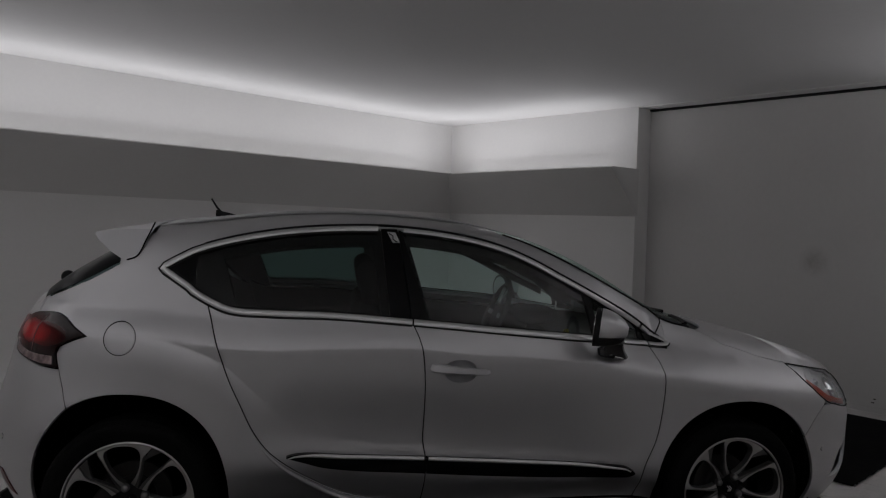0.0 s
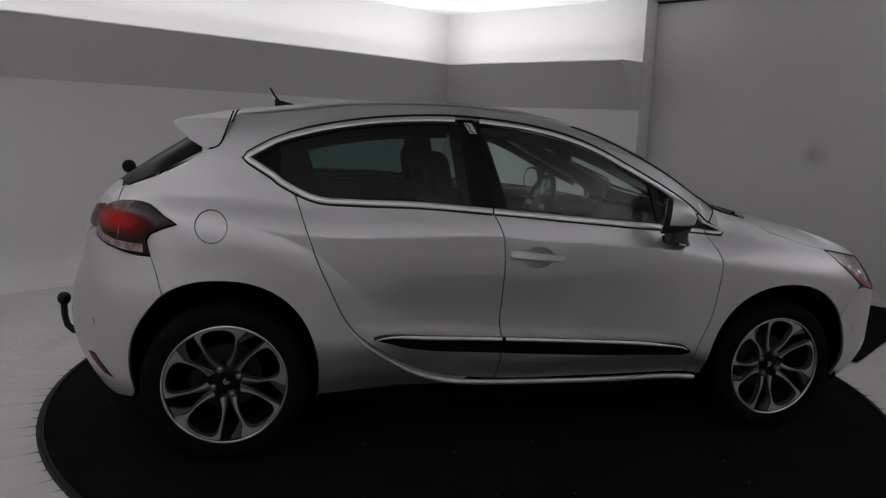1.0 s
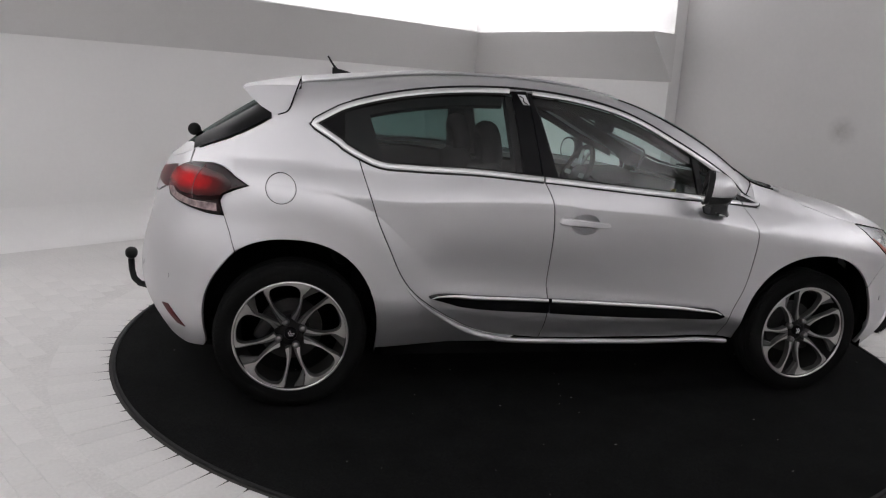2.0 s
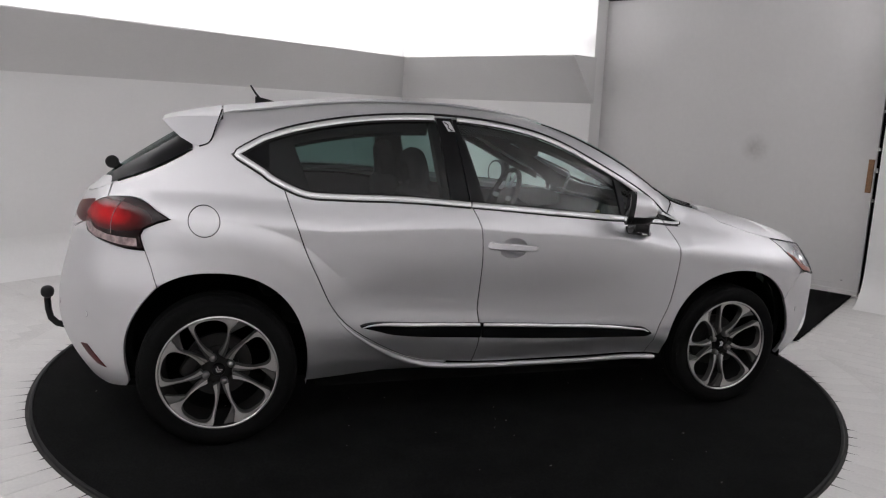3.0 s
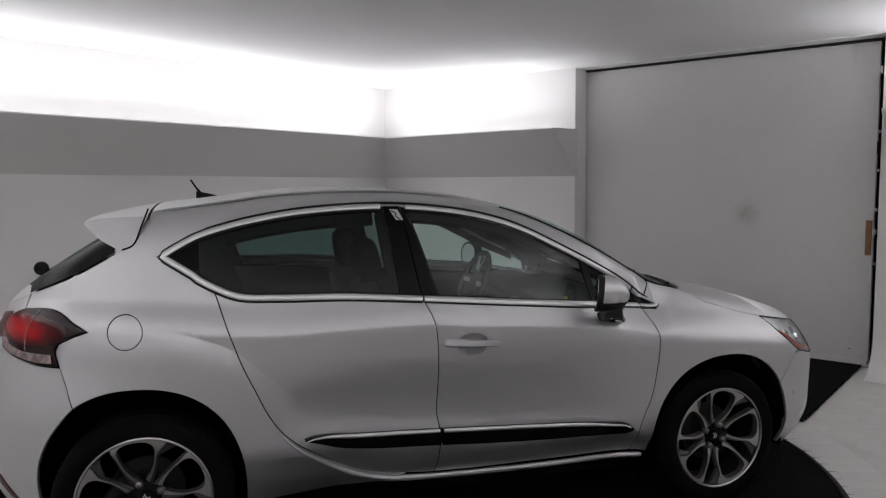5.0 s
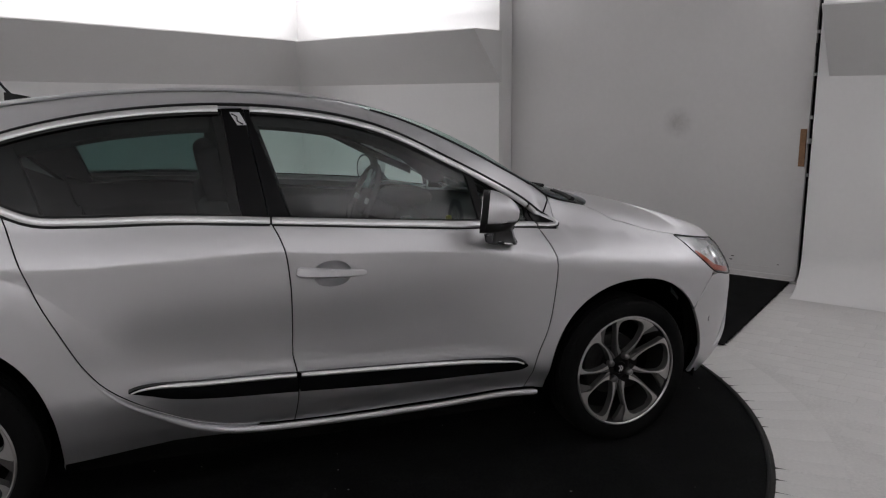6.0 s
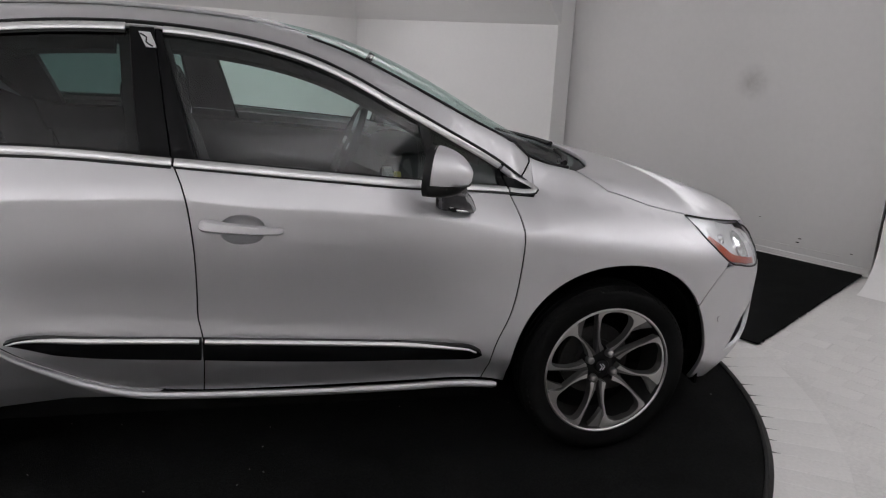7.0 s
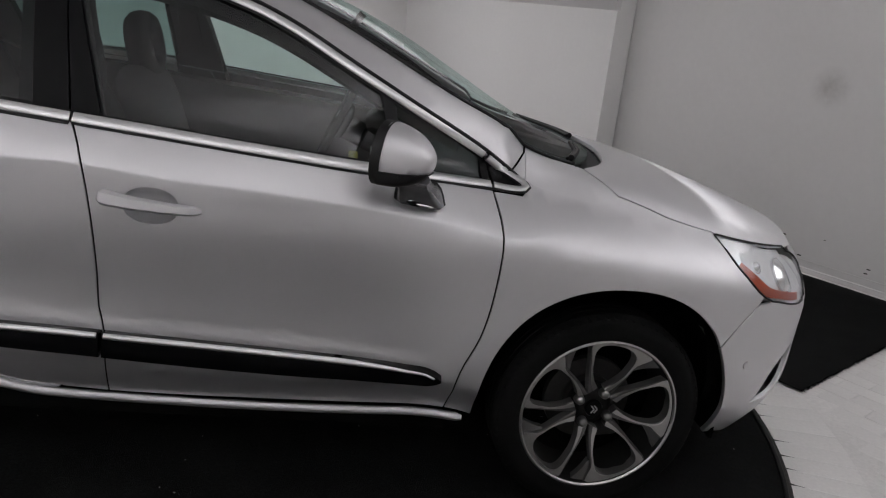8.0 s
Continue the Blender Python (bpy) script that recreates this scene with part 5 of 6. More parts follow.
def build_wheel():
    """One wheel, its outer face towards -y, about its hub."""
    w = new("wheel")
    tr = 0.330
    tyre = [(0.240, -0.050), (0.256, -0.056), (0.283, -0.062), (0.305, -0.060), (0.318, -0.050), (tr, -0.034)]
    for y in (-0.026, 0.004, 0.034, 0.064):
        tyre += [(tr, y - 0.004), (tr - 0.007, y - 0.003), (tr - 0.007, y + 0.003), (tr, y + 0.004)]
    tyre += [(tr, 0.074), (0.312, 0.10), (0.27, 0.11), (0.248, 0.10)]
    part("tyre", lathe(tyre, 96), TYRE, w, "black low-profile tyre", smooth=35)
    bm = bmesh.new()
    for i in range(72):
        a = radians(i * 5)
        for y0, y1, sk in ((-0.052, -0.030, 0.03), (0.078, 0.098, -0.03)):
            r = tr - 0.0005
            c, s = math.cos(a), math.sin(a)
            vs = []
            for rr in (r - 0.006, r + 0.0012):
                for yy, da in ((y0, -0.012), (y1, -0.012 + sk), (y1, 0.018 + sk), (y0, 0.018)):
                    rad = rr - (0.012 if yy in (-0.052, 0.098) else 0.0)
                    vs.append(bm.verts.new((rad * math.cos(a + da), yy, rad * math.sin(a + da))))
            for f in ((4, 5, 6, 7), (0, 1, 5, 4), (1, 2, 6, 5), (2, 3, 7, 6), (3, 0, 4, 7)):
                bm.faces.new([vs[k] for k in f])
    tagged(part("tread_block", bm, TYRE, w, "shoulder tread blocks"), kind="stuff")
    rim = [(0.249, -0.048), (0.250, -0.053), (0.243, -0.0555), (0.240, -0.050), (0.236, -0.036), (0.233, -0.026), (0.226, 0.02), (0.218, 0.09), (0.25, 0.105)]
    part("rim", lathe(rim, 96), BARREL, w, "rim barrel with the wheel's inner shade in its colour", smooth=35)
    part("rim_edge", lathe([(0.2500, -0.050), (0.2500, -0.0545), (0.2445, -0.057), (0.2400, -0.0525), (0.2415, -0.050)], 96), ALLOY, w, "bright machined rim edge", smooth=50)
    # five petals: two curved spokes that join along the rim round a rounded window
    win = smooth_line([(-9, 0.076), (-18.5, 0.103), (-22.3, 0.15), (-20.5, 0.19), (-17, 0.217), (-10, 0.232), (0, 0.237), (9.5, 0.237), (16, 0.229), (19.5, 0.20), (21.5, 0.155), (18.5, 0.105), (9, 0.076)], 1.2)
    rim_out = smooth_line([(-35.5, 0.058), (-30.5, 0.10), (-26.5, 0.15), (-24.5, 0.18), (-25, 0.206), (-29, 0.226), (-30, 0.247), (-14, 0.247), (0, 0.247), (14, 0.247), (22.5, 0.247), (23, 0.225), (24, 0.19), (26, 0.15), (30.5, 0.10), (35.5, 0.058)], 1.2)

    def at_share(line, q):
        """The point a share q of the way along a polar line."""
        xy = [Vector((0.975 * r * math.cos(radians(a)), 0.975 * r * math.sin(radians(a)))) for a, r in line]
        steps = [(q1 - q0).length for q0, q1 in zip(xy, xy[1:])]
        want = q * sum(steps)
        for p0, p1, d in zip(xy, xy[1:], steps):
            if want <= d or p1 is xy[-1]:
                return p0.lerp(p1, min(1.0, want / d))
            want -= d

    def face_y(r):
        q = (r - 0.04) / 0.204
        return -0.006 - 0.010 * math.sin(math.pi * max(0.0, q) * 0.9) - 0.038 * max(0.0, q) ** 1.6
    pairs = [(at_share(rim_out, j / 44), at_share(win, j / 44)) for j in range(45)]
    for i in range(5):
        turn = Matrix.Rotation(radians(90 + 72 * i + 6), 2)
        bm, bright = bmesh.new(), bmesh.new()
        rows, face = [], []
        for j, (o, n) in enumerate(pairs):
            q = j / 44
            o, n = turn @ o, turn @ n
            mid = (o + n) / 2
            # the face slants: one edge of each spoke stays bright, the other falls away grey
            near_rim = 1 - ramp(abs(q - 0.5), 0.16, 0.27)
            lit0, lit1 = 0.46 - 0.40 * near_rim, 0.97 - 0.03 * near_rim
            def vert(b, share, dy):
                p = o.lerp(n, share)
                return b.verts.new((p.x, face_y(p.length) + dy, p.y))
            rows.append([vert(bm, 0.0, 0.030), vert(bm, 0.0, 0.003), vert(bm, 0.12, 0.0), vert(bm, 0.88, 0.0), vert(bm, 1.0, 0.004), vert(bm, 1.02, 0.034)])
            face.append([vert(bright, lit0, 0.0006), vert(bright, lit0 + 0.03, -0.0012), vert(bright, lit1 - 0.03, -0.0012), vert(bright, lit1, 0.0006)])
        for p, q in zip(rows, rows[1:]):
            for k in range(6):
                bm.faces.new((p[k], p[(k + 1) % 6], q[(k + 1) % 6], q[k]))
        bm.faces.new(rows[0]), bm.faces.new(rows[-1])
        for p, q in zip(face, face[1:]):
            for k in range(3):
                bright.faces.new((p[k], p[k + 1], q[k + 1], q[k]))
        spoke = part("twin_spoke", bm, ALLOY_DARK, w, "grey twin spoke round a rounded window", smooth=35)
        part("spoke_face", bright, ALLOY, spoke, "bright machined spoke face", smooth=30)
        # a sunk grey pocket fills the slot beside the broad foot
        bm = bmesh.new()
        rows = []
        for j in range(7):
            q = j / 6
            r = 0.174 + 0.064 * q
            lo, hi = radians(-24.5 - 5.0 * q), radians(-26.5 - 13.5 * q)
            rows.append([])
            for a, dy in ((lo, 0.006), (hi, 0.008), (hi, 0.03), (lo, 0.03)):
                p = turn @ Vector((r * math.cos(a), r * math.sin(a)))
                rows[-1].append(bm.verts.new((p.x, face_y(r) + dy, p.y)))
        for p, q in zip(rows, rows[1:]):
            for k in range(4):
                bm.faces.new((p[k], p[(k + 1) % 4], q[(k + 1) % 4], q[k]))
        bm.faces.new(rows[0]), bm.faces.new(rows[-1])
        part("spoke_web", bm, ALLOY_DARK, w, "grey pocket between two spokes", smooth=35)
    part("hub", lathe([(0.0005, 0.004), (0.040, 0.004), (0.052, 0.008), (0.066, 0.022), (0.072, 0.045)], 40), BARREL, w, "wheel hub with the shade between the spokes in its colour", smooth=35)
    part("hub_cap", lathe([(0.0005, -0.014), (0.020, -0.0135), (0.026, -0.011), (0.0285, -0.006), (0.0285, 0.0)], 32), GLOSS_BLACK, w, "round dark hub cap", smooth=40)
    bm = bmesh.new()
    for dz in (0.0, -0.010):
        for s in (-1, 1):
            pts = [Vector((0.0, -0.0152, 0.009 + dz)), Vector((s * 0.013, -0.0152, -0.001 + dz))]
            sweep(pts, [Vector((0, -1, 0))] * 2, [(-0.0022, -0.001), (0.0022, -0.001), (0.0022, 0.001), (-0.0022, 0.001)], bm)
    part("cap_mark", bm, CHROME, w, "plain bright angle mark")
    for k in range(4):
        a = radians(45 + 90 * k + 12)
        bm = lathe([(0.0005, -0.021), (0.008, -0.020), (0.0135, -0.016), (0.0155, -0.008), (0.0165, 0.006)], 16)
        bmesh.ops.translate(bm, verts=bm.verts, vec=(0.057 * math.cos(a), 0, 0.057 * math.sin(a)))
        part("wheel_bolt", bm, BOLT, w, "dark steel wheel bolt", smooth=40)
    part("brake_disc", lathe([(0.05, 0.05), (0.085, 0.05), (0.086, 0.062), (0.14, 0.062), (0.141, 0.085), (0.05, 0.086)], 48), BRAKE, w, "steel brake disc", smooth=35)
    bm = bmesh.new()
    rounded(bm, (0.10, 0.062, 0.05), (0.06, 0.05, 0.13), 4.0)
    part("brake_caliper", bm, BRAKE, w, "dark brake caliper", smooth=40)
    return w


def build_mirror(car, s):
    """A door mirror; s is -1 on the near flank."""
    hold = new("door_mirror")
    hold.parent = car
    lean = Matrix(((1, 0, 0.10, -0.10 * 1.035), (0, 1, 0, 0), (0, 0, 1, 0), (0, 0, 0, 1)))   # its glass leans back
    turn = Matrix.Translation((0.63, 0.985 * s, 0)) @ pose(0, 0, 0, 0, 0, 22 * s) @ Matrix.Translation((-0.63, -0.985 * s, 0)) @ lean
    tagged(hold, "silver and black door mirror")
    def shell(z0, z1, grow=1.0, mat=PAINT, name="cap", label="silver mirror cap", blunt=0.85):
        bm = bmesh.new()
        rows = []
        n, m = 22, 32
        for i in range(n + 1):
            q = i / n                      # from the glass, forward to the nose
            x = 0.574 + 0.120 * q
            wide = max(0.0, 1 - (0.97 * q) ** 2.6) ** 0.5 * grow
            up = (1 - 0.16 * q - 0.52 * q ** 2.0) * max(0.0, 1 - (0.985 * q) ** 7) ** 0.5 * grow
            down = max(0.0, 1 - (0.97 * q) ** 3.2) ** 0.5 * grow
            row = []
            for k in range(m + 1):
                a = math.pi * 2 * k / m
                cy, cz = math.cos(a), math.sin(a)
                yy = 0.078 * math.copysign(abs(cy) ** blunt, cy) * wide
                zz = (0.084 * up if cz > 0 else 0.072 * down) * math.copysign(abs(cz) ** blunt, cz)
                z = min(z1, max(z0, 1.078 + zz))
                row.append(bm.verts.new((x, s * (0.958 + yy * 0.95), z)))
            rows.append(row)
        for p, q in zip(rows, rows[1:]):
            for k in range(m):
                bm.faces.new((p[k], p[k + 1], q[k + 1], q[k]))
        bm.faces.new(rows[0][:-1]), bm.faces.new(rows[-1][:-1])
        bmesh.ops.remove_doubles(bm, verts=bm.verts, dist=1e-4)
        bmesh.ops.transform(bm, matrix=turn, verts=bm.verts)
        return part(name, bm, mat, hold, label, smooth=50)
    shell(1.048, 1.3)
    shell(0.9, 1.0465, 1.0, BLACK_PLASTIC, "lower_housing", "black lower housing", 0.5)
    bm = bmesh.new()
    pts = ellipse(0.958 * s, 1.082, 0.078, 0.080, 2.2, count=32)
    prism(pts, "u", 0.555, 0.580, bm)
    bmesh.ops.transform(bm, matrix=turn, verts=bm.verts)
    part("bezel", bm, BLACK_PLASTIC, hold, "black bezel round the glass", smooth=40)
    bm = prism(ellipse(0.958 * s, 1.082, 0.066, 0.068, 2.2, count=32), "u", 0.5535, 0.56)
    bmesh.ops.transform(bm, matrix=turn, verts=bm.verts)
    part("mirror_glass", bm, MIRROR, hold, "mirror glass")
    # foot on the door: a base plate, a blunt wedge and a small lamp set into it
    outline = smooth_line([(0.625, 0.977), (0.622, 0.953), (0.632, 0.946), (0.69, 0.938), (0.745, 0.931), (0.757, 0.939), (0.752, 0.960), (0.735, 0.985), (0.68, 0.990), (0.625, 0.975)], 0.012)[:-1]

    def loop(bm, grow, out, lift=0.0, slide=0.0):
        row = []
        for x, z in outline:
            gx, gz = 0.69 + (x - 0.69) * grow, 0.956 + (z - 0.956) * grow
            row.append(bm.verts.new((gx + slide, s * (half(gx, gz) + out), gz + lift)))
        return row

    def stack(rows, bm, name, mat, parent, label):
        for p, q in zip(rows, rows[1:]):
            for k in range(len(p)):
                bm.faces.new((p[k], p[(k + 1) % len(p)], q[(k + 1) % len(p)], q[k]))
        bm.faces.new(rows[0]), bm.faces.new(rows[-1])
        return part(name, bm, mat, parent, label, smooth=45)
    bm = bmesh.new()
    foot = stack([loop(bm, 0.96, -0.02), loop(bm, 0.96, 0.010), loop(bm, 0.93, 0.030), loop(bm, 0.86, 0.042, 0.004), loop(bm, 0.72, 0.060, 0.026, -0.012), loop(bm, 0.66, 0.095, 0.060, -0.03), loop(bm, 0.6, 0.12, 0.075, -0.03)],
                 bm, "mirror_foot", SMOKE_GREY, hold, "dark glossy mirror foot")
    bm = bmesh.new()
    stack([loop(bm, 1.04, -0.02), loop(bm, 1.04, 0.004), loop(bm, 1.0, 0.007)], bm, "foot_gasket", BLACK_PLASTIC, foot, "black rubber base of the foot")
    for x0, x1, z, r, mat in ((0.648, 0.712, 0.957, 0.0115, GLOSS_BLACK), (0.652, 0.700, 0.960, 0.0060, REFLECTOR), (0.676, 0.722, 0.951, 0.0050, REFLECTOR)):
        pts = []
        for i in range(7):
            q = i / 6
            x = x0 + (x1 - x0) * q
            pts.append(Vector((x, s * (half(x, z) + (0.051 if r > 0.01 else 0.058)), z - 0.010 * q)))
        part("foot_lamp", tube(pts, r, 10, taper=[0.35, 0.85, 1.0, 1.0, 1.0, 0.8, 0.3]), mat, foot, "small bright lamp in the mirror foot" if r < 0.01 else "black lamp bezel", smooth=60)


def build_interior(car):
    def seat(x, y, w=0.50):
        st = new("front_seat")
        st.parent = car
        tagged(st, "black cloth front seat with headrest")
        bm = bmesh.new()
        rounded(bm, (x + 0.10, y, 0.52), (0.56, w, 0.20), 3.5)
        part("cushion", bm, SEAT, st, smooth=50)
        bm = bmesh.new()
        rounded(bm, (0, 0, 0.28), (0.17, w, 0.62), 3.5)
        bmesh.ops.transform(bm, matrix=pose(x - 0.18, y, 0.55, 0, -16, 0), verts=bm.verts)
        part("backrest", bm, SEAT, st, smooth=50)
        # a hoop of a headrest, open in the middle
        pts = [Vector((0, 0.088 * math.copysign(abs(math.cos(a)) ** 0.7, math.cos(a)), 0.085 * math.copysign(abs(math.sin(a)) ** 0.7, math.sin(a)))) for a in [2 * math.pi * k / 28 for k in range(28)]]
        ring = [(0.045 * math.cos(2 * math.pi * k / 12), 0.052 * math.sin(2 * math.pi * k / 12)) for k in range(12)]
        bm = sweep(pts, [Vector((1, 0, 0))] * 28, ring, closed=True)
        bmesh.ops.transform(bm, matrix=pose(x - 0.315, y, 1.185, 0, -10, 0), verts=bm.verts)
        part("headrest", bm, SEAT, st, smooth=60)
        for dy in (-0.06, 0.06):
            part("headrest_post", tube([(x - 0.30, y + dy, 1.02), (x - 0.31, y + dy, 1.12)], 0.007, 8), TRIM_METAL, st, "bright headrest post", smooth=60)
    seat(-0.02, -0.37)
    seat(-0.02, 0.37)
    rear = new("rear_bench")
    rear.parent = car
    tagged(rear, "black cloth rear bench seat")
    bm = bmesh.new()
    rounded(bm, (-0.78, 0, 0.55), (0.52, 1.22, 0.22), 5.0)
    part("cushion", bm, SEAT, rear, smooth=50)
    bm = bmesh.new()
    rounded(bm, (0, 0, 0.26), (0.16, 1.22, 0.52), 5.0)
    bmesh.ops.transform(bm, matrix=pose(-1.02, 0, 0.58, 0, -22, 0), verts=bm.verts)
    part("backrest", bm, SEAT, rear, smooth=50)
    for y in (-0.38, 0.38):
        bm = bmesh.new()
        rounded(bm, (-1.20, y, 1.13), (0.11, 0.24, 0.13), 3.0)
        part("headrest", bm, SEAT, rear, smooth=50)
    # dashboard, wheel, inner trims
    dash = [(0.60, 0.60), (0.58, 0.86), (0.63, 0.94), (0.78, 0.965), (1.0, 0.955), (1.16, 0.93), (1.16, 0.55)]
    d = part("dashboard", prism(dash, "v", -0.70, 0.70), INTERIOR, car, "dark dashboard", smooth=30)
    bm = bmesh.new()
    rounded(bm, (0.66, 0.37, 0.975), (0.24, 0.40, 0.10), 3.0)
    part("instrument_hood", bm, INTERIOR, d, "dark instrument hood", smooth=50)
    for y in (-0.08, 0.08, -0.62, 0.62):
        part("air_vent", prism(ellipse(y, 0.885, 0.055, 0.028, 3.0, count=24), "u", 0.565, 0.60), TRIM_METAL, d, "bright-edged air vent", smooth=40)
    part("console", boxes(((-0.15, -0.11, 0.30), (0.62, 0.11, 0.62)), bevel=0.03), INTERIOR, car, "dark centre console", smooth=40)
    wheel = new("steering_wheel")
    wheel.parent = car
    tagged(wheel, "dark steering wheel with bright spokes")
    tilt = pose(0.43, 0.37, 0.972, 0, -66, 0)
    pts = [Vector((0.185 * math.cos(a), 0.185 * math.sin(a), 0)) for a in [2 * math.pi * k / 40 for k in range(40)]]
    ring = [(0.016 * math.cos(2 * math.pi * k / 10), 0.016 * math.sin(2 * math.pi * k / 10)) for k in range(10)]
    bm = sweep(pts, [Vector((0, 0, 1))] * 40, ring, closed=True)
    bmesh.ops.transform(bm, matrix=tilt, verts=bm.verts)
    part("wheel_ring", bm, INTERIOR, wheel, smooth=60)
    bm = bmesh.new()
    rounded(bm, (0, 0, -0.02), (0.15, 0.17, 0.06), 3.0)
    bmesh.ops.transform(bm, matrix=tilt, verts=bm.verts)
    part("wheel_boss", bm, INTERIOR, wheel, smooth=50)
    for a in (0, 180, 250, 290):
        c, s = math.cos(radians(a + 90)), math.sin(radians(a + 90))
        bm = sweep([Vector((c * 0.07, s * 0.07, 0.0)), Vector((c * 0.12, s * 0.12, 0.003)), Vector((c * 0.178, s * 0.178, 0.0))], [Vector((0, 0, 1))] * 3, [(-0.014, -0.006), (0.014, -0.006), (0.014, 0.006), (-0.014, 0.006)])
        bmesh.ops.transform(bm, matrix=tilt, verts=bm.verts)
        part("wheel_spoke", bm, TRIM_METAL, wheel, "bright wheel spoke")
    part("steering_column", tube([(0.46, 0.37, 0.94), (0.70, 0.37, 0.84)], 0.05, 12), INTERIOR, car, "dark steering column", smooth=60)
    # rear-view mirror on its stalk
    bm = bmesh.new()
    rounded(bm, (0.435, 0.0, 1.293), (0.045, 0.24, 0.075), 3.5)
    part("inner_mirror", bm, INTERIOR, car, "dark rear-view mirror", smooth=50)
    part("mirror_stalk", tube([(0.445, 0, 1.315), (0.50, 0, 1.395)], 0.014, 8), INTERIOR, car, "mirror stalk", smooth=60)
    part("headlining", Skin().patch(top, roof_inner(), step=0.08, gap=0.0, lip=0.0, off=-0.045).mesh("headlining", INTERIOR), INTERIOR, car, "dark headlining")
    # door inner linings on both flanks
    lining = graph(lambda x: belt(x) + 0.006, -1.02, 0.86, 0.05) + [(0.88, 0.80), (0.86, 0.40), (-0.5, 0.40), (-0.85, 0.65), (-0.97, 0.95)]
    both("door_lining", [(side, lining, dict(step=0.07, gap=0.0, lip=0.03, off=-0.075))], INTERIOR, car, "dark door lining")
    # inner frames along the window tops
    for a, b, drop in ((-1.06, -0.36, 0.062), (-0.20, 0.80, 0.050)):
        band = graph(lambda x: win_top(x) - 0.012, a, b, 0.04) + graph(lambda x: win_top(x) - drop, b, a, 0.04)
        both("window_lining", [(side, band, dict(step=0.04, gap=0.0, lip=0.03, off=-0.022))], INTERIOR, car, "dark inner window frame")
    # inner pillar covers, seen through the glass
    both("pillar_lining", [(side, [(-0.30, 1.0), (-0.08, 1.0), (-0.20, 1.44), (-0.345, 1.45)], dict(step=0.05, gap=0.0, lip=0.05, off=-0.012))], INTERIOR, car, "dark pillar lining")
    both("pillar_lining", [(side, [(-1.20, 1.278), (-0.98, 1.05), (-0.88, 1.05), (-0.98, 1.36), (-1.06, 1.36)], dict(step=0.05, gap=0.0, lip=0.05, off=-0.014))], INTERIOR, car, "dark pillar lining")
    both("pillar_lining", [(top, [(x, -0.99 * edge_y(x)) for x in (0.22, 0.4, 0.6, 0.8, 0.96)] + [(x, -0.875 * edge_y(x)) for x in (0.96, 0.8, 0.6, 0.4, 0.22)], dict(step=0.05, gap=0.0, lip=0.0, off=-0.03))], INTERIOR, car, "dark pillar lining")
    bm = bmesh.new()
    rounded(bm, (0.505, -0.765, 1.028), (0.026, 0.006, 0.040), 5.0, 8, 12)
    part("yellow_tag", bm, TAG, car, "small yellow paper tag on the door lining", smooth=40)
    # boot cover and inner sides behind the rear seat
    part("parcel_shelf", boxes(((-1.60, -0.54, 1.02), (-1.18, 0.54, 1.04)), bevel=0.006), INTERIOR, car, "dark parcel shelf")


def roof_inner():
    r = [(x, -0.93 * edge_y(x)) for x, _ in graph(edge_z, -1.38, 0.20, 0.08)]
    return r + [(x, -y) for x, y in r[::-1]]


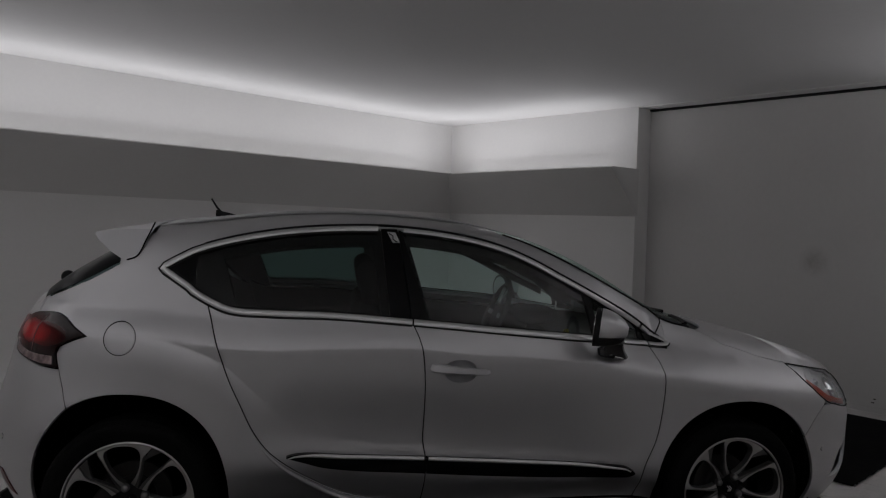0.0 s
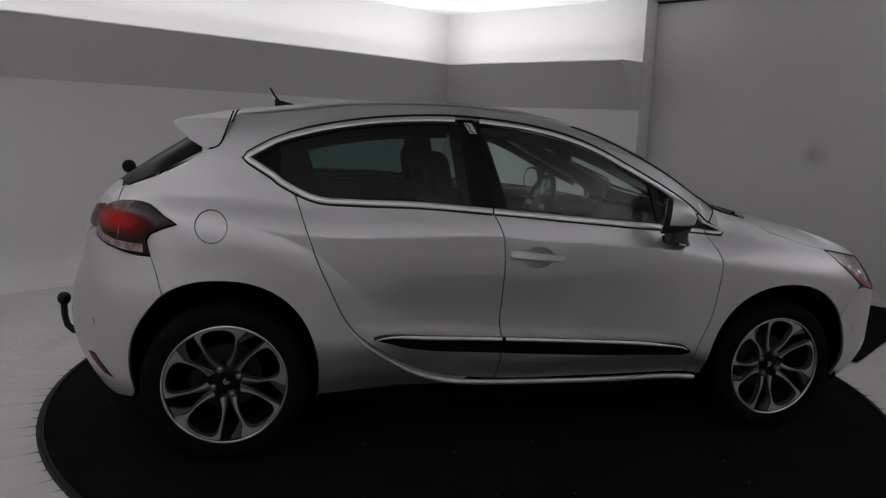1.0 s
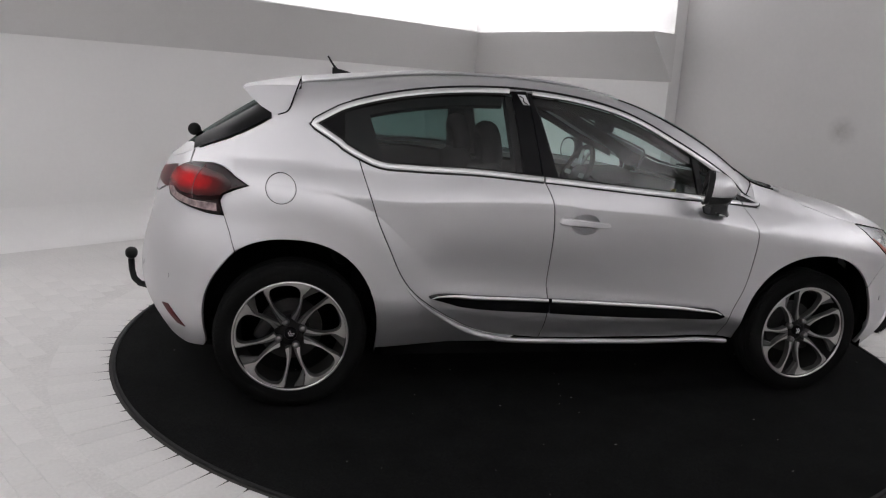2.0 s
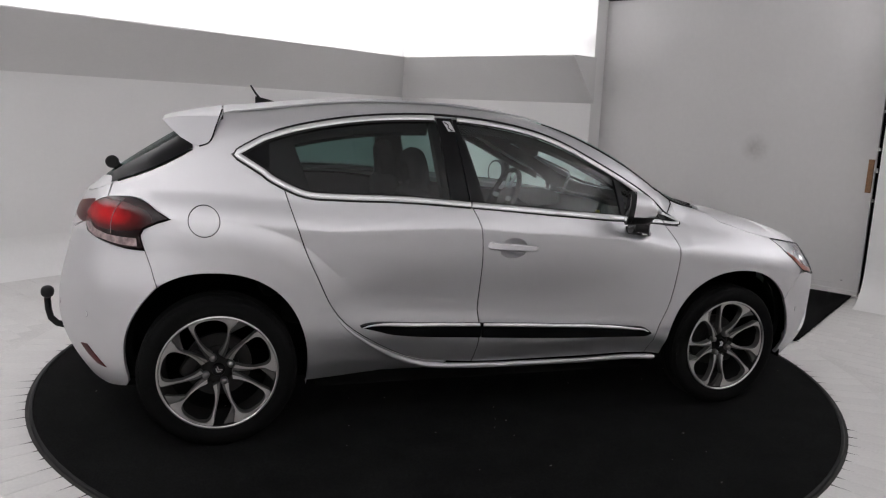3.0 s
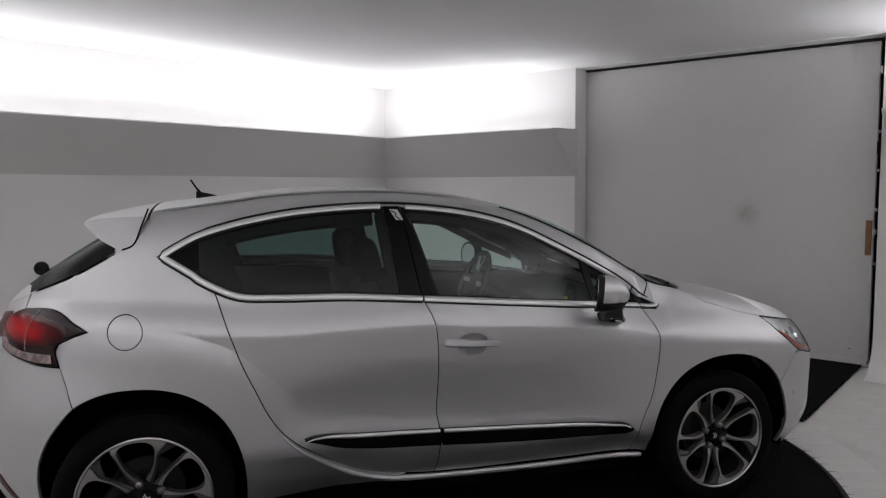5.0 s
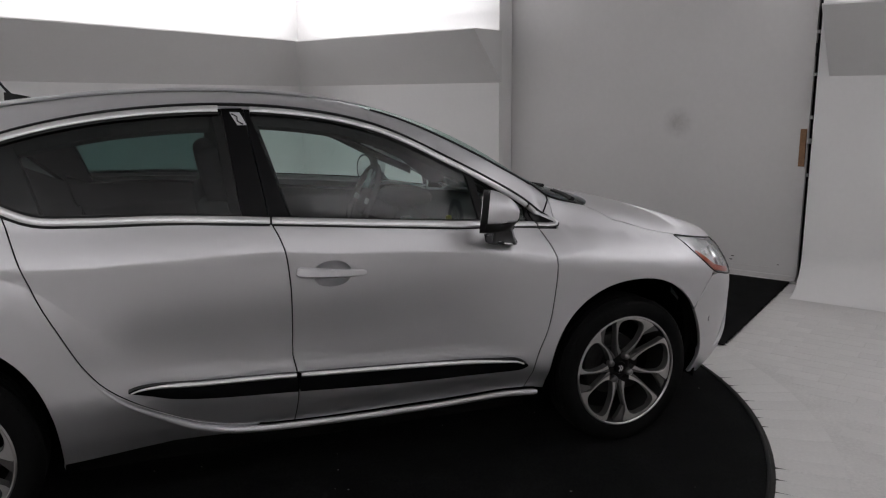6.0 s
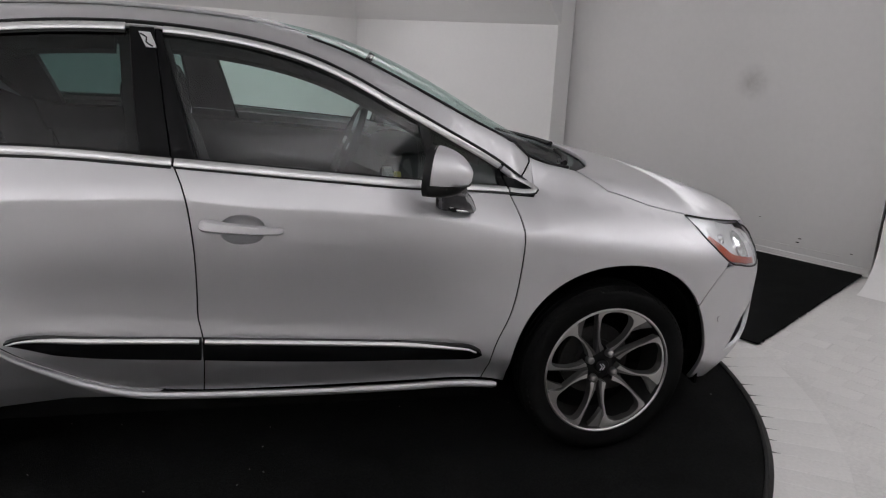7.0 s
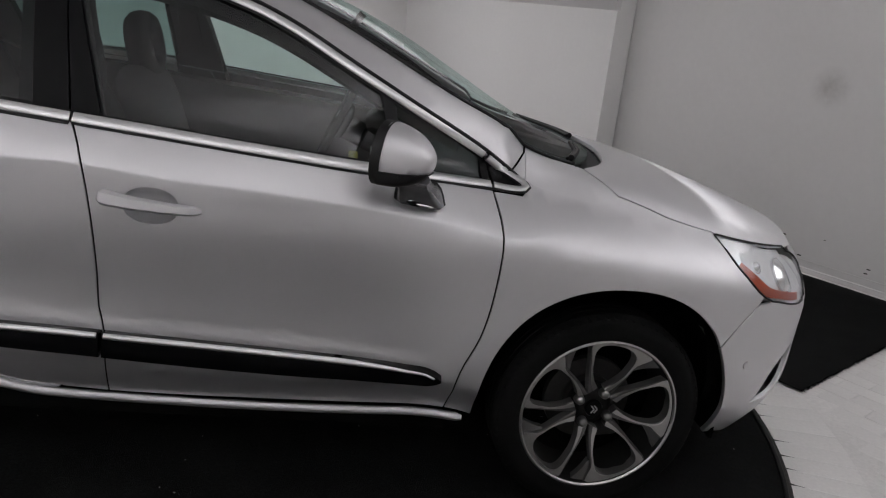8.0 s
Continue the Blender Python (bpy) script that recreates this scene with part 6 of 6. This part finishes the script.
def build_details(car):
    # aerial
    bm = bmesh.new()
    rows = []
    for i in range(9):
        q = i / 8
        x = -1.108 + 0.098 * q
        h = 0.034 * (1 - q) ** 0.9 + 0.003
        wd = 0.020 * (1 - 0.7 * q)
        z = top(x, 0).z - 0.003
        rows.append([bm.verts.new((x, d * wd, z + e * h)) for d, e in ((-1, 0), (-0.85, 0.5), (-0.35, 1), (0.35, 1), (0.85, 0.5), (1, 0))])
    for p, q in zip(rows, rows[1:]):
        for k in range(5):
            bm.faces.new((p[k], p[k + 1], q[k + 1], q[k]))
    bm.faces.new(rows[0]), bm.faces.new(rows[-1])
    aerial = part("aerial_base", bm, BLACK_PLASTIC, car, "black roof aerial base", smooth=50)
    z = top(-1.09, 0).z
    part("aerial_rod", tube([(-1.085, 0, z + 0.020), (-1.108, 0, z + 0.050), (-1.132, 0, z + 0.088)], 0.0055, 8, taper=[1.2, 0.9, 0.8]), BLACK_PLASTIC, aerial, "short black rod", smooth=60)
    # rear wiper pivot
    wp = part("rear_wiper", tube([(-1.772, -0.02, 1.150), (-1.800, -0.02, 1.185), (-1.812, -0.02, 1.19)], 0.020, 12), BLACK_PLASTIC, car, "black rear wiper pivot", smooth=60)
    bm = lathe([(0.0005, -0.012), (0.026, -0.012), (0.032, -0.004), (0.032, 0.006), (0.024, 0.012), (0.0005, 0.012)], 24, "y")
    bmesh.ops.translate(bm, verts=bm.verts, vec=(-1.805, -0.03, 1.186))
    part("pivot_cap", bm, BLACK_PLASTIC, wp, "round black cap", smooth=40)
    # tow hitch
    tow = part("tow_hitch", tube([(-1.98, 0, 0.345), (-2.06, 0, 0.343), (-2.10, 0, 0.355), (-2.128, 0, 0.385), (-2.138, 0, 0.43), (-2.140, 0, 0.49)], 0.0165, 12), BLACK_PLASTIC, car, "black curved tow hitch", smooth=60)
    bm = bmesh.new()
    rounded(bm, (-2.138, 0, 0.522), (0.062, 0.062, 0.062), 2.3)
    part("tow_ball", bm, BLACK_PLASTIC, tow, "black covered tow ball", smooth=60)
    # windscreen wipers lying in the scuttle
    for pts in ([(1.315, 0.05, 0), (1.30, 0.20, 0), (1.255, 0.36, 0), (1.19, 0.50, 0)], [(1.165, -0.545, 0), (1.20, -0.46, 0), (1.245, -0.33, 0), (1.275, -0.15, 0)]):
        line = [top(x, y) + Vector((0, 0, 0.006)) for x, y, _ in pts]
        w = part("wiper", tube(line, 0.0075, 8, taper=[1.3, 1.0, 0.9, 0.6]), BLACK_PLASTIC, car, "black windscreen wiper", smooth=60)
        part("wiper_blade", tube([p + Vector((-0.012, 0, -0.002)) for p in line], 0.006, 6), RUBBER, w, "black rubber blade", smooth=60)
    # short joint between the screen pillar and the wing
    for s in (1, -1):
        pts = [top(x, y) for x, y in ((0.950, -0.668), (0.963, -0.658), (0.978, -0.650), (0.997, -0.632), (1.0, -0.614))]
        part("pillar_joint", tube([(p.x, s * p.y, p.z - 0.001) for p in pts], 0.0032, 6), DEEP, car, "dark panel joint", smooth=60)


def build_car():
    car = new("car")
    tagged(car, "silver metallic five-door hatchback parked on the turntable", "car")
    rear, frontd = build_body(car)
    build_windows(car, rear, frontd)
    build_lamps(car)
    build_interior(car)
    build_mirror(car, -1)
    build_mirror(car, 1)
    build_details(car)
    w = build_wheel()
    w.parent = car
    spots = [(HUB_F - 0.016, -0.775, 86, 3, 0.98), (HUB_R, -0.80, 214, 0, 1.03), (HUB_F, 0.79, 30, 185, 0.98), (HUB_R, 0.79, 50, 180, 1.03)]
    for i, (x, y, turn, face, size) in enumerate(spots):
        m = pose(x, y, HUB_Z * size, 0, 0, face) @ pose(0, 0, 0, 0, turn, 0) @ Matrix.Scale(size, 4)
        ob = w if i == 0 else copy_thing(w, m)
        ob.matrix_local = m
        tagged(ob, "alloy wheel with five twin spokes and black tyre")
    return car


build_car()


# ---- the paved floor ----
def paver_mesh(length, width, h=0.012, name="paver", cut=0.0):
    """A paver with its upper edges taken off; cut narrows one end."""
    a, b = length / 2, width / 2
    c = 0.0022
    vs = []
    for z, d in ((-h, 0), (-c * 0.6, 0), (0, c)):
        vs += [(-a + d, -(b - d) * (1 - cut), z), (a - d, -b + d, z), (a - d, b - d, z), (-a + d, (b - d) * (1 - cut), z)]
    fs = [(8, 9, 10, 11)]
    for k in (0, 4):
        for i in range(4):
            j = (i + 1) % 4
            fs.append((k + i, k + j, k + 4 + j, k + 4 + i))
    me = bpy.data.meshes.new(name)
    me.from_pydata(vs, [], fs)
    me.materials.append(PAVER)
    return me


def build_floor():
    base = thing("floor", boxes(((U0 - 0.2, V0 - 0.2, -0.1), (U1 + 0.5, V1 + 0.2, -0.0016))), MORTAR, "white painted brick paving with faint joints", "floor", "structure", m=ROOM)
    bm = lathe([(TABLE_R - 0.012, -0.0012), (TABLE_R + 0.009, -0.0012), (TABLE_R + 0.010, -0.004)], 128, "z")
    ring = thing("trim_gap", bm, DIRT, "dark dirty gap round the turntable", "gap", "structure")
    ring.location = (TABLE[0], TABLE[1], 0)
    rng = random.Random(11)
    inv = ROOM.inverted()
    # soldier course round the turntable
    count = 140
    depth = RING_R - TABLE_R - 0.012
    me = paver_mesh(depth, 2 * math.pi * RING_R / count - 0.0026, cut=0.10)
    for i in range(count):
        a = 2 * math.pi * (i + rng.uniform(-0.04, 0.04)) / count
        r = TABLE_R + 0.010 + depth / 2
        ob = new("paver", me)
        ob.parent = base
        ob.matrix_parent_inverse = base.matrix_world.inverted()
        ob.matrix_basis = pose(TABLE[0] + r * math.cos(a), TABLE[1] + r * math.sin(a), rng.uniform(-0.0007, 0.0003), 0, rng.uniform(-0.25, 0.25), math.degrees(a))
    # open joints next to the turntable
    bm = bmesh.new()
    for i in range(count):
        if rng.random() < 0.15:
            continue
        a = 2 * math.pi * (i + 0.5 + rng.uniform(-0.06, 0.06)) / count
        ln, wd = rng.uniform(0.02, 0.085), rng.uniform(0.0025, 0.006)
        c, s = math.cos(a), math.sin(a)
        r0, r1 = TABLE_R + 0.004, TABLE_R + 0.012 + ln
        bm.faces.new([bm.verts.new((TABLE[0] + c * r - s * d, TABLE[1] + s * r + c * d, 0.0012)) for r, d in ((r0, -wd * 1.6), (r0 + 0.02, -wd * 0.6), (r1, 0), (r0 + 0.02, wd * 0.6), (r0, wd * 1.6))])
    thing("open_joints", bm, DIRT, "short dark open joints beside the turntable", "joints", "stuff")
    # running courses over the rest of the floor
    centre = inv @ Vector((TABLE[0], TABLE[1], 0))
    L, W = 0.212, 0.106
    spots = []
    rows = int((U1 - U0) / W) + 2
    for i in range(rows):
        u = U0 + (i + 0.5) * W
        for j in range(int((V1 - V0) / L) + 2):
            v = V0 + (j + 0.5 * (i % 2)) * L
            if u > U1 - 0.05 or v > V1 - 0.05 or v < V0 + 0.05:
                continue
            far = min(math.hypot(u + du - centre.x, v + dv - centre.y) for du in (-W / 2, W / 2) for dv in (-L / 2, L / 2))
            if far < RING_R + 0.004 or (2.2 < u and -1.22 < v < 1.1):
                continue
            spots.append((u, v))
    # the pavers in the open part of the room beside the car's ends are single pieces
    def rank(s):
        p = ROOM @ Vector((s[0], s[1], 0))
        return min(math.hypot(p.x - 2.6, p.y + 0.6), math.hypot(p.x + 2.7, p.y - 0.1))
    spots.sort(key=rank)
    me = paver_mesh(W - 0.0026, L - 0.0026)
    for u, v in spots[:300]:
        ob = new("paver", me)
        ob.parent = base
        ob.matrix_basis = pose(u, v, rng.uniform(-0.0007, 0.0003), rng.uniform(-0.25, 0.25), rng.uniform(-0.3, 0.3), 0)
    vs, fs = [], []
    src_v = [tuple(v.co) for v in me.vertices]
    src_f = [tuple(p.vertices) for p in me.polygons]
    for u, v in spots[300:]:
        k, dz = len(vs), rng.uniform(-0.0007, 0.0003)
        vs += [(x + u, y + v, z + dz) for x, y, z in src_v]
        fs += [tuple(k + i for i in f) for f in src_f]
    rest = bpy.data.meshes.new("paver_field")
    rest.from_pydata(vs, [], fs)
    rest.materials.append(PAVER)
    ob = new("paver_field", rest)
    ob.parent = base
    tagged(ob, kind="stuff")


build_floor()
